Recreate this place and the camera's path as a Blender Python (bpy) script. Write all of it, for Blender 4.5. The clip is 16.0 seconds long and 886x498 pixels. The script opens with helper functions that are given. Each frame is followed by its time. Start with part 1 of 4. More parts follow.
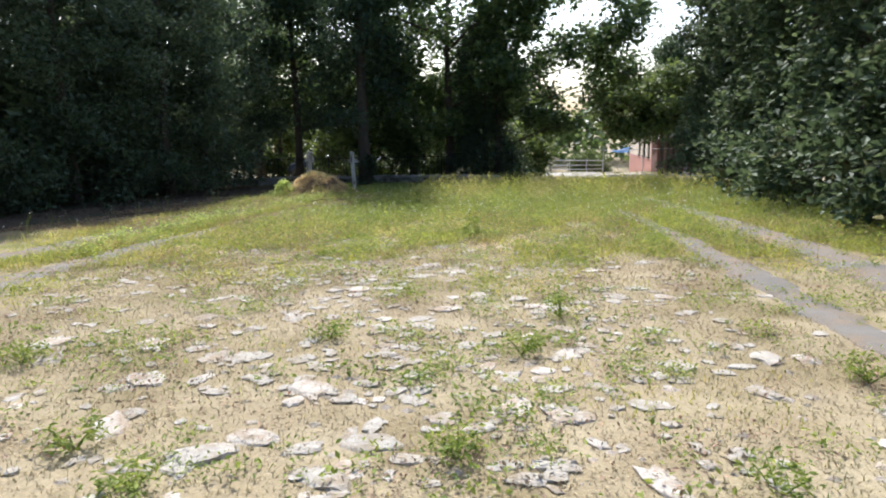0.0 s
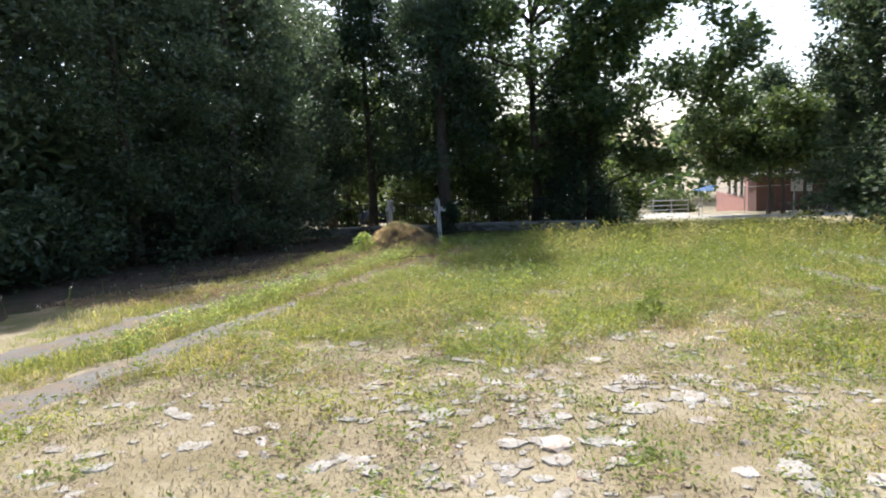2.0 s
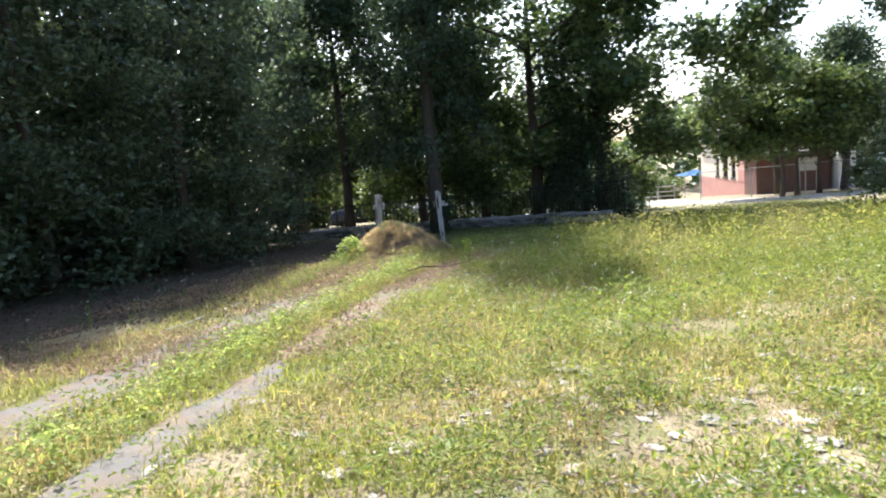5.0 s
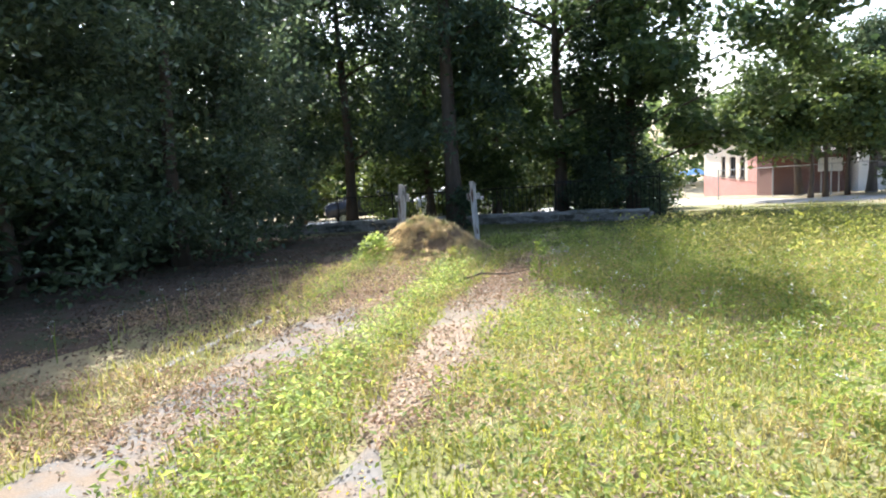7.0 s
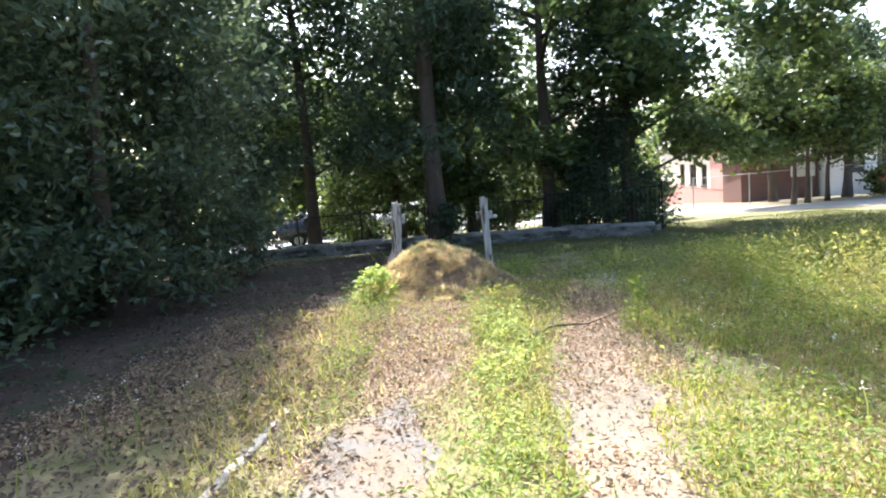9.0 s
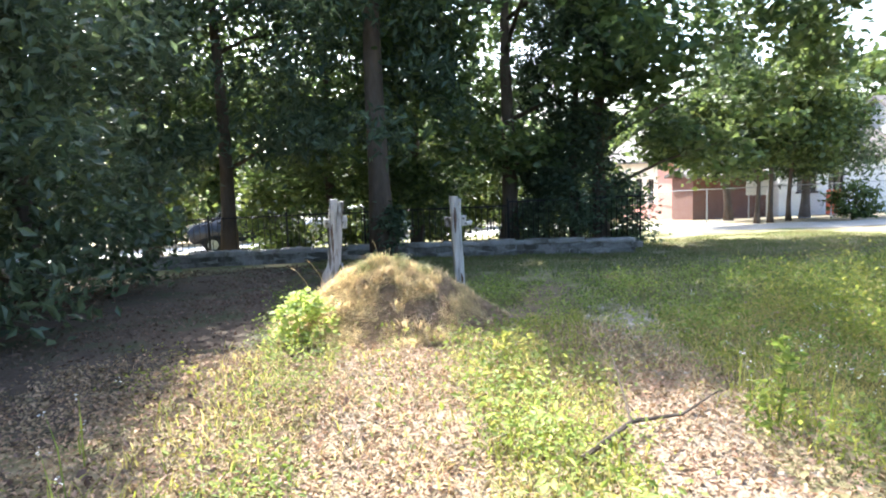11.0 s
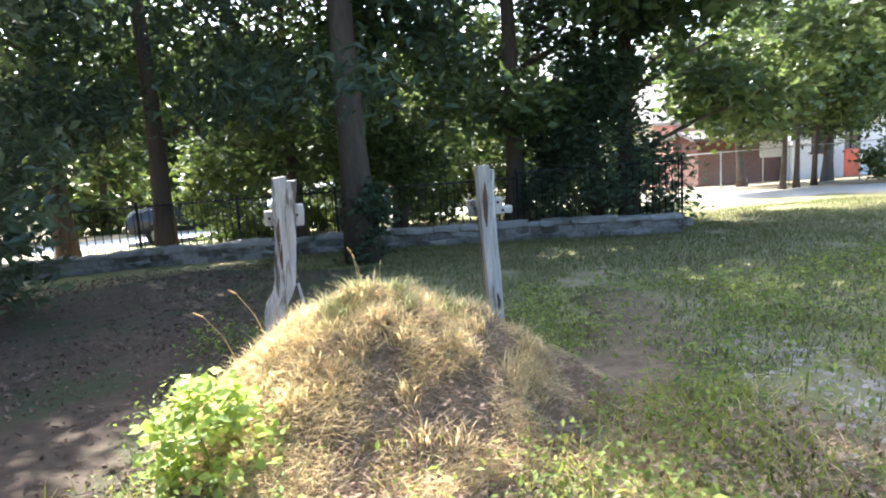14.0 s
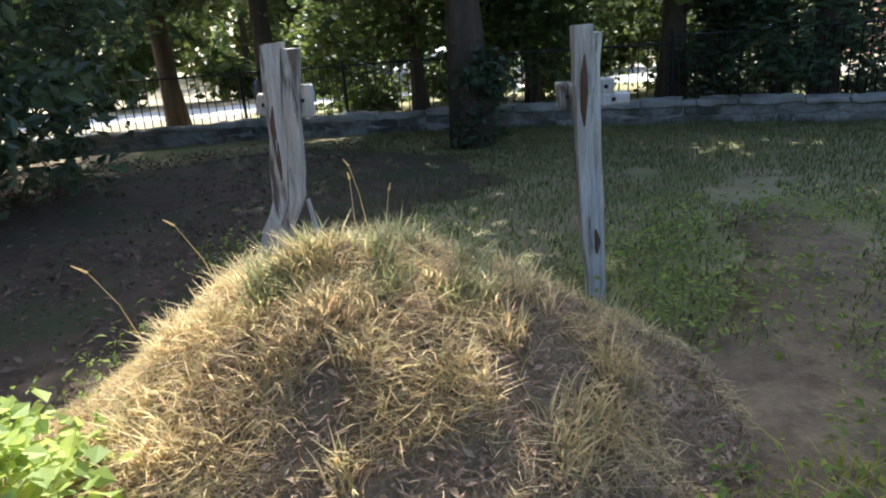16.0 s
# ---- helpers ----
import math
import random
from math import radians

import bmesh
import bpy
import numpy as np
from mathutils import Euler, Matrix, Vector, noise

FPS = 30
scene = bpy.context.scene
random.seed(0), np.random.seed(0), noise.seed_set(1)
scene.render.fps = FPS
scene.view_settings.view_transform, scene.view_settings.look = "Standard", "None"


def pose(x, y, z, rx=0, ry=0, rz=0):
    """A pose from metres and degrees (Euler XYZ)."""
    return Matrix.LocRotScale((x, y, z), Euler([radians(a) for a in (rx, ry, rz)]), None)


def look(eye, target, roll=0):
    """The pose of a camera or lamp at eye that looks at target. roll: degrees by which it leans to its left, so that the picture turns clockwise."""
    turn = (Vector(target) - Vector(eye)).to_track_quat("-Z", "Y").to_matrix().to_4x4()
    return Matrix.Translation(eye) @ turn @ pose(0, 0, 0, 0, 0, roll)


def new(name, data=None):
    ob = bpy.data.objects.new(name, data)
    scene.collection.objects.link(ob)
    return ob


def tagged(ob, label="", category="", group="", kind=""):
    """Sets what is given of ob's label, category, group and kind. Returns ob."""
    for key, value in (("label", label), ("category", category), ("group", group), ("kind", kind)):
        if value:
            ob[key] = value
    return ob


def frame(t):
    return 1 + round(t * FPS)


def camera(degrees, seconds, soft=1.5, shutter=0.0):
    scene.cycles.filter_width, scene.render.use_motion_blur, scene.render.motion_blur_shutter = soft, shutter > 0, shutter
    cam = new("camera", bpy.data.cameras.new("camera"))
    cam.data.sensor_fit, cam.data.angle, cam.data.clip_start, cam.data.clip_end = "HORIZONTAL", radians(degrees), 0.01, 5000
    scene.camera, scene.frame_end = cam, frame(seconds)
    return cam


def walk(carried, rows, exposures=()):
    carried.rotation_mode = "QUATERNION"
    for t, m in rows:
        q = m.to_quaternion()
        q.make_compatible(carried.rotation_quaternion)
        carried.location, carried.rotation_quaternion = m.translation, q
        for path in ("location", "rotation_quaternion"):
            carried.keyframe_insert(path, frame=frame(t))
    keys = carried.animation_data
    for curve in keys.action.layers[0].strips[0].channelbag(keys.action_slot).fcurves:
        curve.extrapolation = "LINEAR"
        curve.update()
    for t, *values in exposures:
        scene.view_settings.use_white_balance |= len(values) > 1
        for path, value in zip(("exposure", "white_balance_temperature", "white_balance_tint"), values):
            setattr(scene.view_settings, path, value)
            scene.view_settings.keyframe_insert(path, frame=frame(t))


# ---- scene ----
cam = camera(66.6, 16.0, soft=2.0)
METRES, EYE, TILT, LEAN, TURN = 21.7, 1.5, 0.0, 0.0, 0.0
ROWS = [
    (0.0, 0.0, 0.0, 0.0, -0.2, -10.69, 1.08),
    (0.5, -0.0119, 0.0328, -0.0002, 0.32, -12.76, 1.94),
    (1.0, -0.0265, 0.0692, -0.0031, -0.54, -12.37, 2.64),
    (1.5, -0.0416, 0.0956, -0.0013, 2.09, -9.29, 2.62),
    (2.0, -0.053, 0.1316, -0.0004, 4.74, -6.88, 2.78),
    (2.5, -0.0636, 0.1552, -0.0006, 2.66, -7.75, 3.9),
    (3.0, -0.0737, 0.1838, -0.001, 5.23, -3.87, 3.75),
    (3.5, -0.0841, 0.2144, -0.0032, -1.43, -6.82, 0.2),
    (4.0, -0.0922, 0.2489, -0.0055, -2.56, -6.62, 3.42),
    (4.5, -0.1075, 0.2769, -0.0086, -1.55, -6.68, 3.67),
    (5.0, -0.117, 0.3096, -0.0107, 1.21, -7.41, 4.77),
    (7.5, -0.1897, 0.4492, -0.0163, -2.08, -8.04, 2.06),
    (8.0, -0.2018, 0.4847, -0.0163, -6.56, -8.08, 2.03),
    (8.5, -0.2164, 0.5165, -0.0174, -6.73, -5.66, 3.22),
    (9.0, -0.2285, 0.5457, -0.0148, -5.86, -7.2, 4.5),
    (9.5, -0.2326, 0.5828, -0.0195, -9.05, -7.47, 2.38),
    (12.0, -0.2298, 0.7456, -0.0278, -12.86, -4.34, 3.17),
    (12.5, -0.231, 0.7685, -0.0267, -11.13, -2.62, 6.51),
    (13.0, -0.2254, 0.8047, -0.0317, -13.94, -4.18, 1.94),
    (13.5, -0.2198, 0.8333, -0.0304, -16.79, -4.38, 1.8),
    (14.0, -0.215, 0.855, -0.034, -14.03, -9.14, 3.64),
    (14.5, -0.2045, 0.8809, -0.0376, -16.01, -16.17, 2.53),
    (15.0, -0.1931, 0.8996, -0.037, -9.13, -16.41, 1.2),
    (15.5, -0.1866, 0.9146, -0.0367, -7.42, -13.98, 0.07),
    (16.0, -0.1766, 0.932, -0.0386, -1.13, -19.46, 4.03),
]
walk(cam, [(t, pose(0, 0, EYE, TILT, LEAN, TURN) @ pose(METRES * x, METRES * y, METRES * z, 90 + pitch, roll, yaw)) for t, x, y, z, yaw, pitch, roll in ROWS],
     [(s, e, 5900, 10) for s, e in ((0.0, 0.82), (2.0, 0.9), (3.0, 1.3), (3.5, 1.1), (5.0, 1.4), (7.5, 1.75), (9.0, 2.0), (9.7, 2.15), (12.0, 2.65), (13.3, 2.8), (14.0, 2.55), (14.5, 1.85), (15.0, 2.05), (15.5, 2.5), (16.0, 1.7))])


# ---- light ----
SUN_AZ, SUN_EL = 9.0, 48.0     # degrees to the left of +y, degrees up
world = bpy.data.worlds.new("world")
scene.world = world
world.use_nodes = True
wn = world.node_tree
sky = wn.nodes.new("ShaderNodeTexSky")
sky.sky_type, sky.sun_disc = "NISHITA", False
sky.sun_elevation, sky.sun_rotation = radians(SUN_EL), radians(-SUN_AZ)
sky.air_density, sky.dust_density, sky.altitude = 1.0, 3.0, 50
wn.links.new(sky.outputs[0], wn.nodes["Background"].inputs[0])
wn.nodes["Background"].inputs[1].default_value = 0.15
sun = new("sun", bpy.data.lights.new("sun", "SUN"))
sun.data.energy, sun.data.angle, sun.data.color = 4.3, radians(0.55), (1.0, 0.94, 0.84)
sd = Vector((-math.sin(radians(SUN_AZ)) * math.cos(radians(SUN_EL)), math.cos(radians(SUN_AZ)) * math.cos(radians(SUN_EL)), math.sin(radians(SUN_EL))))
sun.matrix_world = look(sd * 60, (0, 0, 0))


# ---- materials ----
def surface(name, c1, c2, scale=4.0, rough=0.85, c3=None, scale3=0.5, mix3=(0.45, 0.6), bump=0.3, bump_scale=40.0, metal=0.0, island=0.0, per_object=0.0, translucent=0.0, stretch=(1, 1, 1), spec=0.3):
    """Two noises of colour at two scales, a fine bump, and variation by piece or by object."""
    m = bpy.data.materials.new(name)
    m.use_nodes = True
    nt = m.node_tree
    N, L = nt.nodes, nt.links
    b = N["Principled BSDF"]
    geo = N.new("ShaderNodeNewGeometry")
    mp = N.new("ShaderNodeMapping")
    mp.inputs["Scale"].default_value = stretch
    L.new(geo.outputs["Position"], mp.inputs[0])

    def nz(s, detail=6, r=0.6):
        n = N.new("ShaderNodeTexNoise")
        n.inputs["Scale"].default_value, n.inputs["Detail"].default_value, n.inputs["Roughness"].default_value = s, detail, r
        L.new(mp.outputs[0], n.inputs["Vector"])
        return n.outputs["Fac"]

    def mixc(fac, a, bb):
        x = N.new("ShaderNodeMix")
        x.data_type = "RGBA"
        L.new(fac, x.inputs[0])
        for sock, v in ((x.inputs[6], a), (x.inputs[7], bb)):
            if isinstance(v, tuple):
                sock.default_value = (*v, 1)
            else:
                L.new(v, sock)
        return x.outputs[2]

    def rng(fac, lo, hi, a=0.0, bb=1.0):
        r = N.new("ShaderNodeMapRange")
        r.inputs[1].default_value, r.inputs[2].default_value, r.inputs[3].default_value, r.inputs[4].default_value = lo, hi, a, bb
        L.new(fac, r.inputs[0])
        return r.outputs[0]
    col = mixc(rng(nz(scale), 0.32, 0.68), c1, c2)
    if c3:
        col = mixc(rng(nz(scale3, 5, 0.65), *mix3), col, c3)
    col = mixc(rng(nz(bump_scale, 3), 0.3, 0.7, 0.0, 0.35), col, tuple(0.55 * v for v in c1))
    if island or per_object:
        hs = N.new("ShaderNodeHueSaturation")
        if island:
            src, k = geo.outputs["Random Per Island"], island
        else:
            src, k = N.new("ShaderNodeObjectInfo").outputs["Random"], per_object
        L.new(rng(src, 0, 1, 1 - k, 1 + k), hs.inputs["Value"])
        L.new(rng(src, 0, 1, 0.5 + 0.05 * k, 0.5 - 0.05 * k), hs.inputs["Hue"])
        L.new(col, hs.inputs["Color"])
        col = hs.outputs[0]
    L.new(col, b.inputs["Base Color"])
    b.inputs["Roughness"].default_value, b.inputs["Metallic"].default_value = rough, metal
    b.inputs["Specular IOR Level"].default_value = spec
    if bump:
        bp = N.new("ShaderNodeBump")
        bp.inputs["Strength"].default_value, bp.inputs["Distance"].default_value = bump, 0.02
        L.new(nz(bump_scale, 4), bp.inputs["Height"])
        L.new(bp.outputs[0], b.inputs["Normal"])
    if translucent:
        tr = N.new("ShaderNodeBsdfTranslucent")
        g = N.new("ShaderNodeHueSaturation")
        g.inputs["Hue"].default_value, g.inputs["Saturation"].default_value, g.inputs["Value"].default_value = 0.485, 1.05, 1.6
        L.new(col, g.inputs["Color"])
        L.new(g.outputs[0], tr.inputs[0])
        ms = N.new("ShaderNodeMixShader")
        ms.inputs[0].default_value = translucent
        L.new(b.outputs[0], ms.inputs[1])
        L.new(tr.outputs[0], ms.inputs[2])
        L.new(ms.outputs[0], N["Material Output"].inputs[0])
    return m


M_GROUND = surface("dry_turf", (0.28, 0.22, 0.13), (0.385, 0.325, 0.21), 1.7, 0.95, (0.22, 0.175, 0.09), 0.55, (0.48, 0.62), 0.6, 30)
M_PAVE = surface("worn_asphalt", (0.165, 0.152, 0.138), (0.225, 0.21, 0.19), 2.5, 0.95, (0.24, 0.18, 0.125), 2.4, (0.42, 0.6), 0.5, 60)
M_DIRT = surface("leaf_strewn_dirt", (0.25, 0.185, 0.125), (0.37, 0.29, 0.21), 5.0, 0.95, (0.20, 0.17, 0.13), 1.3, (0.45, 0.6), 0.7, 35)
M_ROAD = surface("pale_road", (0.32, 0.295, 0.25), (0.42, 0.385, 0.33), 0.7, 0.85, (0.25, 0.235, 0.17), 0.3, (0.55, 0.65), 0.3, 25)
M_STONE = surface("pale_limestone", (0.41, 0.365, 0.31), (0.53, 0.49, 0.435), 9.0, 0.95, (0.33, 0.26, 0.185), 6.0, (0.48, 0.62), 0.6, 45, per_object=0.18)
M_RUBBLE = surface("small_rubble", (0.32, 0.27, 0.21), (0.42, 0.37, 0.31), 9.0, 0.95, None, 1, (0, 1), 0.4, 60, island=0.25)
M_GRASS = surface("green_grass", (0.24, 0.285, 0.05), (0.35, 0.365, 0.09), 1.2, 0.75, (0.40, 0.34, 0.14), 0.8, (0.45, 0.62), 0, 30, island=0.3, translucent=0.5)
M_DRY = surface("dry_grass", (0.56, 0.46, 0.22), (0.70, 0.60, 0.34), 2.0, 0.8, (0.36, 0.27, 0.15), 3.0, (0.52, 0.7), 0, 30, island=0.35, translucent=0.42)
M_VERGE = surface("verge_grass", (0.42, 0.40, 0.12), (0.56, 0.49, 0.20), 1.2, 0.8, (0.30, 0.34, 0.08), 0.8, (0.45, 0.6), 0, 30, island=0.3, translucent=0.45)
M_TUSSOCK = surface("tussock_grass", (0.20, 0.22, 0.09), (0.34, 0.33, 0.17), 3, 0.75, None, 1, (0, 1), 0, 30, island=0.3, translucent=0.4)
M_STRAW = surface("turf_straw", (0.35, 0.295, 0.19), (0.46, 0.41, 0.285), 2.0, 0.85, (0.25, 0.24, 0.10), 0.9, (0.45, 0.62), 0, 30, island=0.3, translucent=0.3)
M_MEADOW = surface("meadow_soil", (0.22, 0.185, 0.095), (0.33, 0.275, 0.16), 2.5, 0.95, (0.17, 0.175, 0.06), 0.9, (0.42, 0.58), 0.6, 30)
M_BRIGHTLEAF = surface("bright_leaf", (0.30, 0.39, 0.10), (0.40, 0.48, 0.15), 4, 0.55, None, 1, (0, 1), 0, 30, island=0.3, translucent=0.5)
M_WEED = surface("weed_leaf", (0.155, 0.225, 0.045), (0.27, 0.32, 0.08), 1.5, 0.65, None, 1, (0, 1), 0, 30, island=0.35, translucent=0.4)
M_FLOWER = surface("white_petal", (0.75, 0.75, 0.7), (0.85, 0.84, 0.8), 5, 0.7, None, 1, (0, 1), 0, 30, translucent=0.3)
M_YELLOW = surface("yellow_petal", (0.6, 0.45, 0.03), (0.75, 0.58, 0.06), 5, 0.7, None, 1, (0, 1), 0, 30, translucent=0.3)
M_LEAF = surface("broad_leaf", (0.07, 0.115, 0.04), (0.115, 0.165, 0.055), 0.9, 0.45, None, 1, (0, 1), 0, 30, island=0.45, translucent=0.45, spec=0.5)
M_LIGHTLEAF = surface("young_leaf", (0.075, 0.115, 0.03), (0.12, 0.16, 0.045), 0.9, 0.5, None, 1, (0, 1), 0, 30, island=0.45, translucent=0.36, spec=0.4)
M_SHADELEAF = surface("shade_leaf", (0.075, 0.11, 0.055), (0.11, 0.15, 0.075), 0.9, 0.4, None, 1, (0, 1), 0, 30, island=0.45, translucent=0.4, spec=0.6)
M_CONIFER = surface("conifer_spray", (0.05, 0.08, 0.045), (0.08, 0.115, 0.06), 0.9, 0.55, None, 1, (0, 1), 0, 30, island=0.4, translucent=0.28)
M_CYPRESS = surface("cypress_spray", (0.065, 0.10, 0.05), (0.11, 0.15, 0.07), 1.2, 0.6, (0.13, 0.11, 0.06), 1.5, (0.58, 0.7), 0, 30, island=0.5, translucent=0.3, spec=0.25)
M_BARK = surface("brown_bark", (0.075, 0.055, 0.04), (0.13, 0.10, 0.075), 6, 0.95, None, 1, (0, 1), 0.9, 18, stretch=(1, 1, 0.25))
M_OLDWOOD = surface("weathered_wood", (0.42, 0.39, 0.35), (0.66, 0.63, 0.58), 16, 0.9, (0.11, 0.085, 0.065), 9, (0.54, 0.62), 0.9, 60, stretch=(1, 1, 0.12))
M_ROT = surface("rotten_wood", (0.10, 0.06, 0.04), (0.17, 0.10, 0.065), 20, 0.95, None, 1, (0, 1), 0.8, 60, stretch=(1, 1, 0.2))
M_SOIL = surface("brown_soil_heap", (0.16, 0.115, 0.07), (0.27, 0.20, 0.115), 8, 0.95, (0.10, 0.07, 0.045), 3, (0.52, 0.66), 0.8, 40)
# leaf litter with the deep tree shade put into its colour
M_SHADELITTER = surface("leaf_litter", (0.07, 0.048, 0.034), (0.12, 0.088, 0.058), 5, 0.95, (0.06, 0.07, 0.03), 1.2, (0.5, 0.62), 0.6, 30)
M_DEADLEAF = surface("dead_leaf", (0.27, 0.185, 0.115), (0.40, 0.30, 0.195), 3, 0.8, None, 1, (0, 1), 0, 30, island=0.45, translucent=0.1)
M_STRAWLITTER = surface("straw_litter", (0.29, 0.20, 0.115), (0.43, 0.32, 0.185), 2, 0.85, (0.26, 0.18, 0.11), 1.2, (0.5, 0.65), 0, 30, island=0.4, translucent=0.15)
# darker copy of the dead leaves, tree shade painted in
M_SHADEDEADLEAF = surface("shaded_dead_leaf", (0.12, 0.08, 0.055), (0.19, 0.14, 0.095), 3, 0.85, None, 1, (0, 1), 0, 30, island=0.4, translucent=0.1)
# darker copy of the grass: tree shade put into the colour
M_SHADEDGRASS = surface("shade_grass", (0.085, 0.115, 0.035), (0.14, 0.165, 0.055), 1.2, 0.7, (0.17, 0.14, 0.07), 0.9, (0.48, 0.62), 0, 30, island=0.35, translucent=0.4)
# lighter copy of the road, sun glare put into its colour
M_ROADLIT = surface("road_sun_painted", (0.50, 0.48, 0.44), (0.60, 0.57, 0.52), 0.7, 0.85, (0.42, 0.40, 0.36), 0.3, (0.55, 0.65), 0.3, 25)
M_WALLSTONE = surface("wall_stone", (0.20, 0.185, 0.165), (0.32, 0.30, 0.27), 7, 0.95, (0.10, 0.09, 0.07), 2.2, (0.46, 0.58), 0.6, 30, per_object=0.35)
M_MORTAR = surface("mortar", (0.26, 0.245, 0.22), (0.36, 0.34, 0.31), 6, 0.95, (0.12, 0.11, 0.09), 1.6, (0.5, 0.62), 0.7, 25)
M_COPING = surface("cement_coping", (0.28, 0.26, 0.235), (0.40, 0.375, 0.34), 4, 0.95, (0.14, 0.13, 0.10), 1.4, (0.52, 0.66), 0.5, 40)
M_PINK = surface("pink_render", (0.60, 0.30, 0.25), (0.66, 0.36, 0.30), 1.5, 0.9, (0.5, 0.27, 0.23), 0.6, (0.55, 0.7), 0.2, 30)
M_CREAM = surface("cream_render", (0.78, 0.66, 0.52), (0.83, 0.73, 0.6), 1.5, 0.9, None, 1, (0, 1), 0.2, 30)
M_WHITE = surface("white_render", (0.76, 0.75, 0.72), (0.83, 0.82, 0.79), 1.0, 0.9, (0.66, 0.64, 0.6), 0.5, (0.55, 0.7), 0.2, 30)
M_GREY = surface("grey_render", (0.40, 0.39, 0.38), (0.48, 0.47, 0.45), 1.0, 0.9)
M_BRICK = surface("red_brick", (0.13, 0.065, 0.05), (0.19, 0.095, 0.075), 8, 0.9, None, 1, (0, 1), 0.4, 40)
M_ROOF = surface("dark_roof", (0.10, 0.085, 0.08), (0.15, 0.13, 0.12), 3, 0.8, None, 1, (0, 1), 0.4, 20)
M_DARKWOOD = surface("dark_joinery", (0.06, 0.045, 0.04), (0.09, 0.07, 0.06), 6, 0.6)
M_IRON = surface("black_iron", (0.02, 0.02, 0.02), (0.04, 0.035, 0.035), 20, 0.5, metal=0.6)
M_GALV = surface("galvanised_steel", (0.42, 0.43, 0.44), (0.55, 0.56, 0.57), 12, 0.45, metal=0.85)
M_RED = surface("orange_red_paint", (0.70, 0.13, 0.06), (0.75, 0.17, 0.08), 4, 0.5)
M_CARPAINT = surface("dark_car_paint", (0.03, 0.035, 0.05), (0.04, 0.045, 0.06), 1, 0.25, bump=0)
M_CARWHITE = surface("white_car_paint", (0.72, 0.73, 0.74), (0.78, 0.78, 0.78), 1, 0.25, bump=0)
M_TYRE = surface("tyre_rubber", (0.02, 0.02, 0.02), (0.03, 0.03, 0.03), 10, 0.9)
M_BLUE = surface("blue_canvas", (0.10, 0.25, 0.55), (0.14, 0.32, 0.62), 3, 0.8)
M_GLASS = bpy.data.materials.new("window_glass")
M_GLASS.use_nodes = True
gb = M_GLASS.node_tree.nodes["Principled BSDF"]
gb.inputs["Base Color"].default_value, gb.inputs["Roughness"].default_value = (0.03, 0.035, 0.04, 1), 0.05


# ---- mesh helpers ----
def gz(x, y):
    """Height of the ground: it falls away ahead, ever more steeply."""
    yy = min(max(y, 0.0), 75.0)
    return -0.027 * yy - 0.00043 * yy * yy


def gza(x, y):
    yy = np.clip(y, 0, 75)
    return -0.027 * yy - 0.00043 * yy * yy


def arr_mesh(name, verts, faces, mat, smooth=False):
    """A mesh from an array of corners and an array of faces with equal corner counts."""
    verts, faces = np.asarray(verts, np.float32), np.asarray(faces, np.int32)
    me = bpy.data.meshes.new(name)
    n, k = faces.shape
    me.vertices.add(len(verts))
    me.vertices.foreach_set("co", verts.ravel())
    me.loops.add(n * k)
    me.loops.foreach_set("vertex_index", faces.ravel())
    me.polygons.add(n)
    me.polygons.foreach_set("loop_start", np.arange(0, n * k, k, dtype=np.int32))
    me.polygons.foreach_set("loop_total", np.full(n, k, np.int32))
    me.polygons.foreach_set("use_smooth", np.full(n, smooth, bool))
    me.materials.append(mat)
    me.update(calc_edges=True)
    me.validate()
    return me


def put(ob, parent):
    if parent:
        ob.parent = parent
    return ob


def part(name, bm, mat, parent=None, label="", smooth=False):
    me = bpy.data.meshes.new(name)
    for f in bm.faces:
        f.smooth = smooth
    bm.to_mesh(me)
    bm.free()
    me.materials.append(mat)
    ob = put(new(name, me), parent)
    if label:
        tagged(ob, label)
    return ob


def box(bm, x0, y0, z0, x1, y1, z1, bevel=0.0, m=None):
    r = bmesh.ops.create_cube(bm, size=1.0)
    vs = r["verts"]
    for v in vs:
        v.co = Vector(((x0 + x1) / 2 + v.co.x * (x1 - x0), (y0 + y1) / 2 + v.co.y * (y1 - y0), (z0 + z1) / 2 + v.co.z * (z1 - z0)))
    if bevel:
        es = list({e for v in vs for e in v.link_edges})
        r2 = bmesh.ops.bevel(bm, geom=es, offset=bevel, segments=1, affect="EDGES")
        vs = list({v for f in r2["faces"] for v in f.verts} | {v for v in vs if v.is_valid})
    if m is not None:
        for v in vs:
            v.co = m @ v.co
    return vs


def tube(bm, pts, radii, seg=7):
    """A tapered round bar along points."""
    rings = []
    for i, (p, r) in enumerate(zip(pts, radii)):
        p, r = Vector([float(q) for q in p]), float(r)
        a = Vector(pts[min(i + 1, len(pts) - 1)]) - Vector(pts[max(i - 1, 0)])
        a.normalize()
        u = a.orthogonal().normalized()
        if abs(a.z) > 0.5:
            u = (Vector((1, 0, 0)) - a * a.x).normalized()
        w = a.cross(u)
        rings.append([bm.verts.new(p + r * (math.cos(2 * math.pi * j / seg) * u + math.sin(2 * math.pi * j / seg) * w)) for j in range(seg)])
    for A, B in zip(rings, rings[1:]):
        for j in range(seg):
            bm.faces.new((A[j], A[(j + 1) % seg], B[(j + 1) % seg], B[j]))
    bm.faces.new(rings[0][::-1])
    bm.faces.new(rings[-1])


def frame_at(x, y, z, deg=0):
    return Matrix.Translation((x, y, z)) @ Matrix.Rotation(radians(deg), 4, "Z")


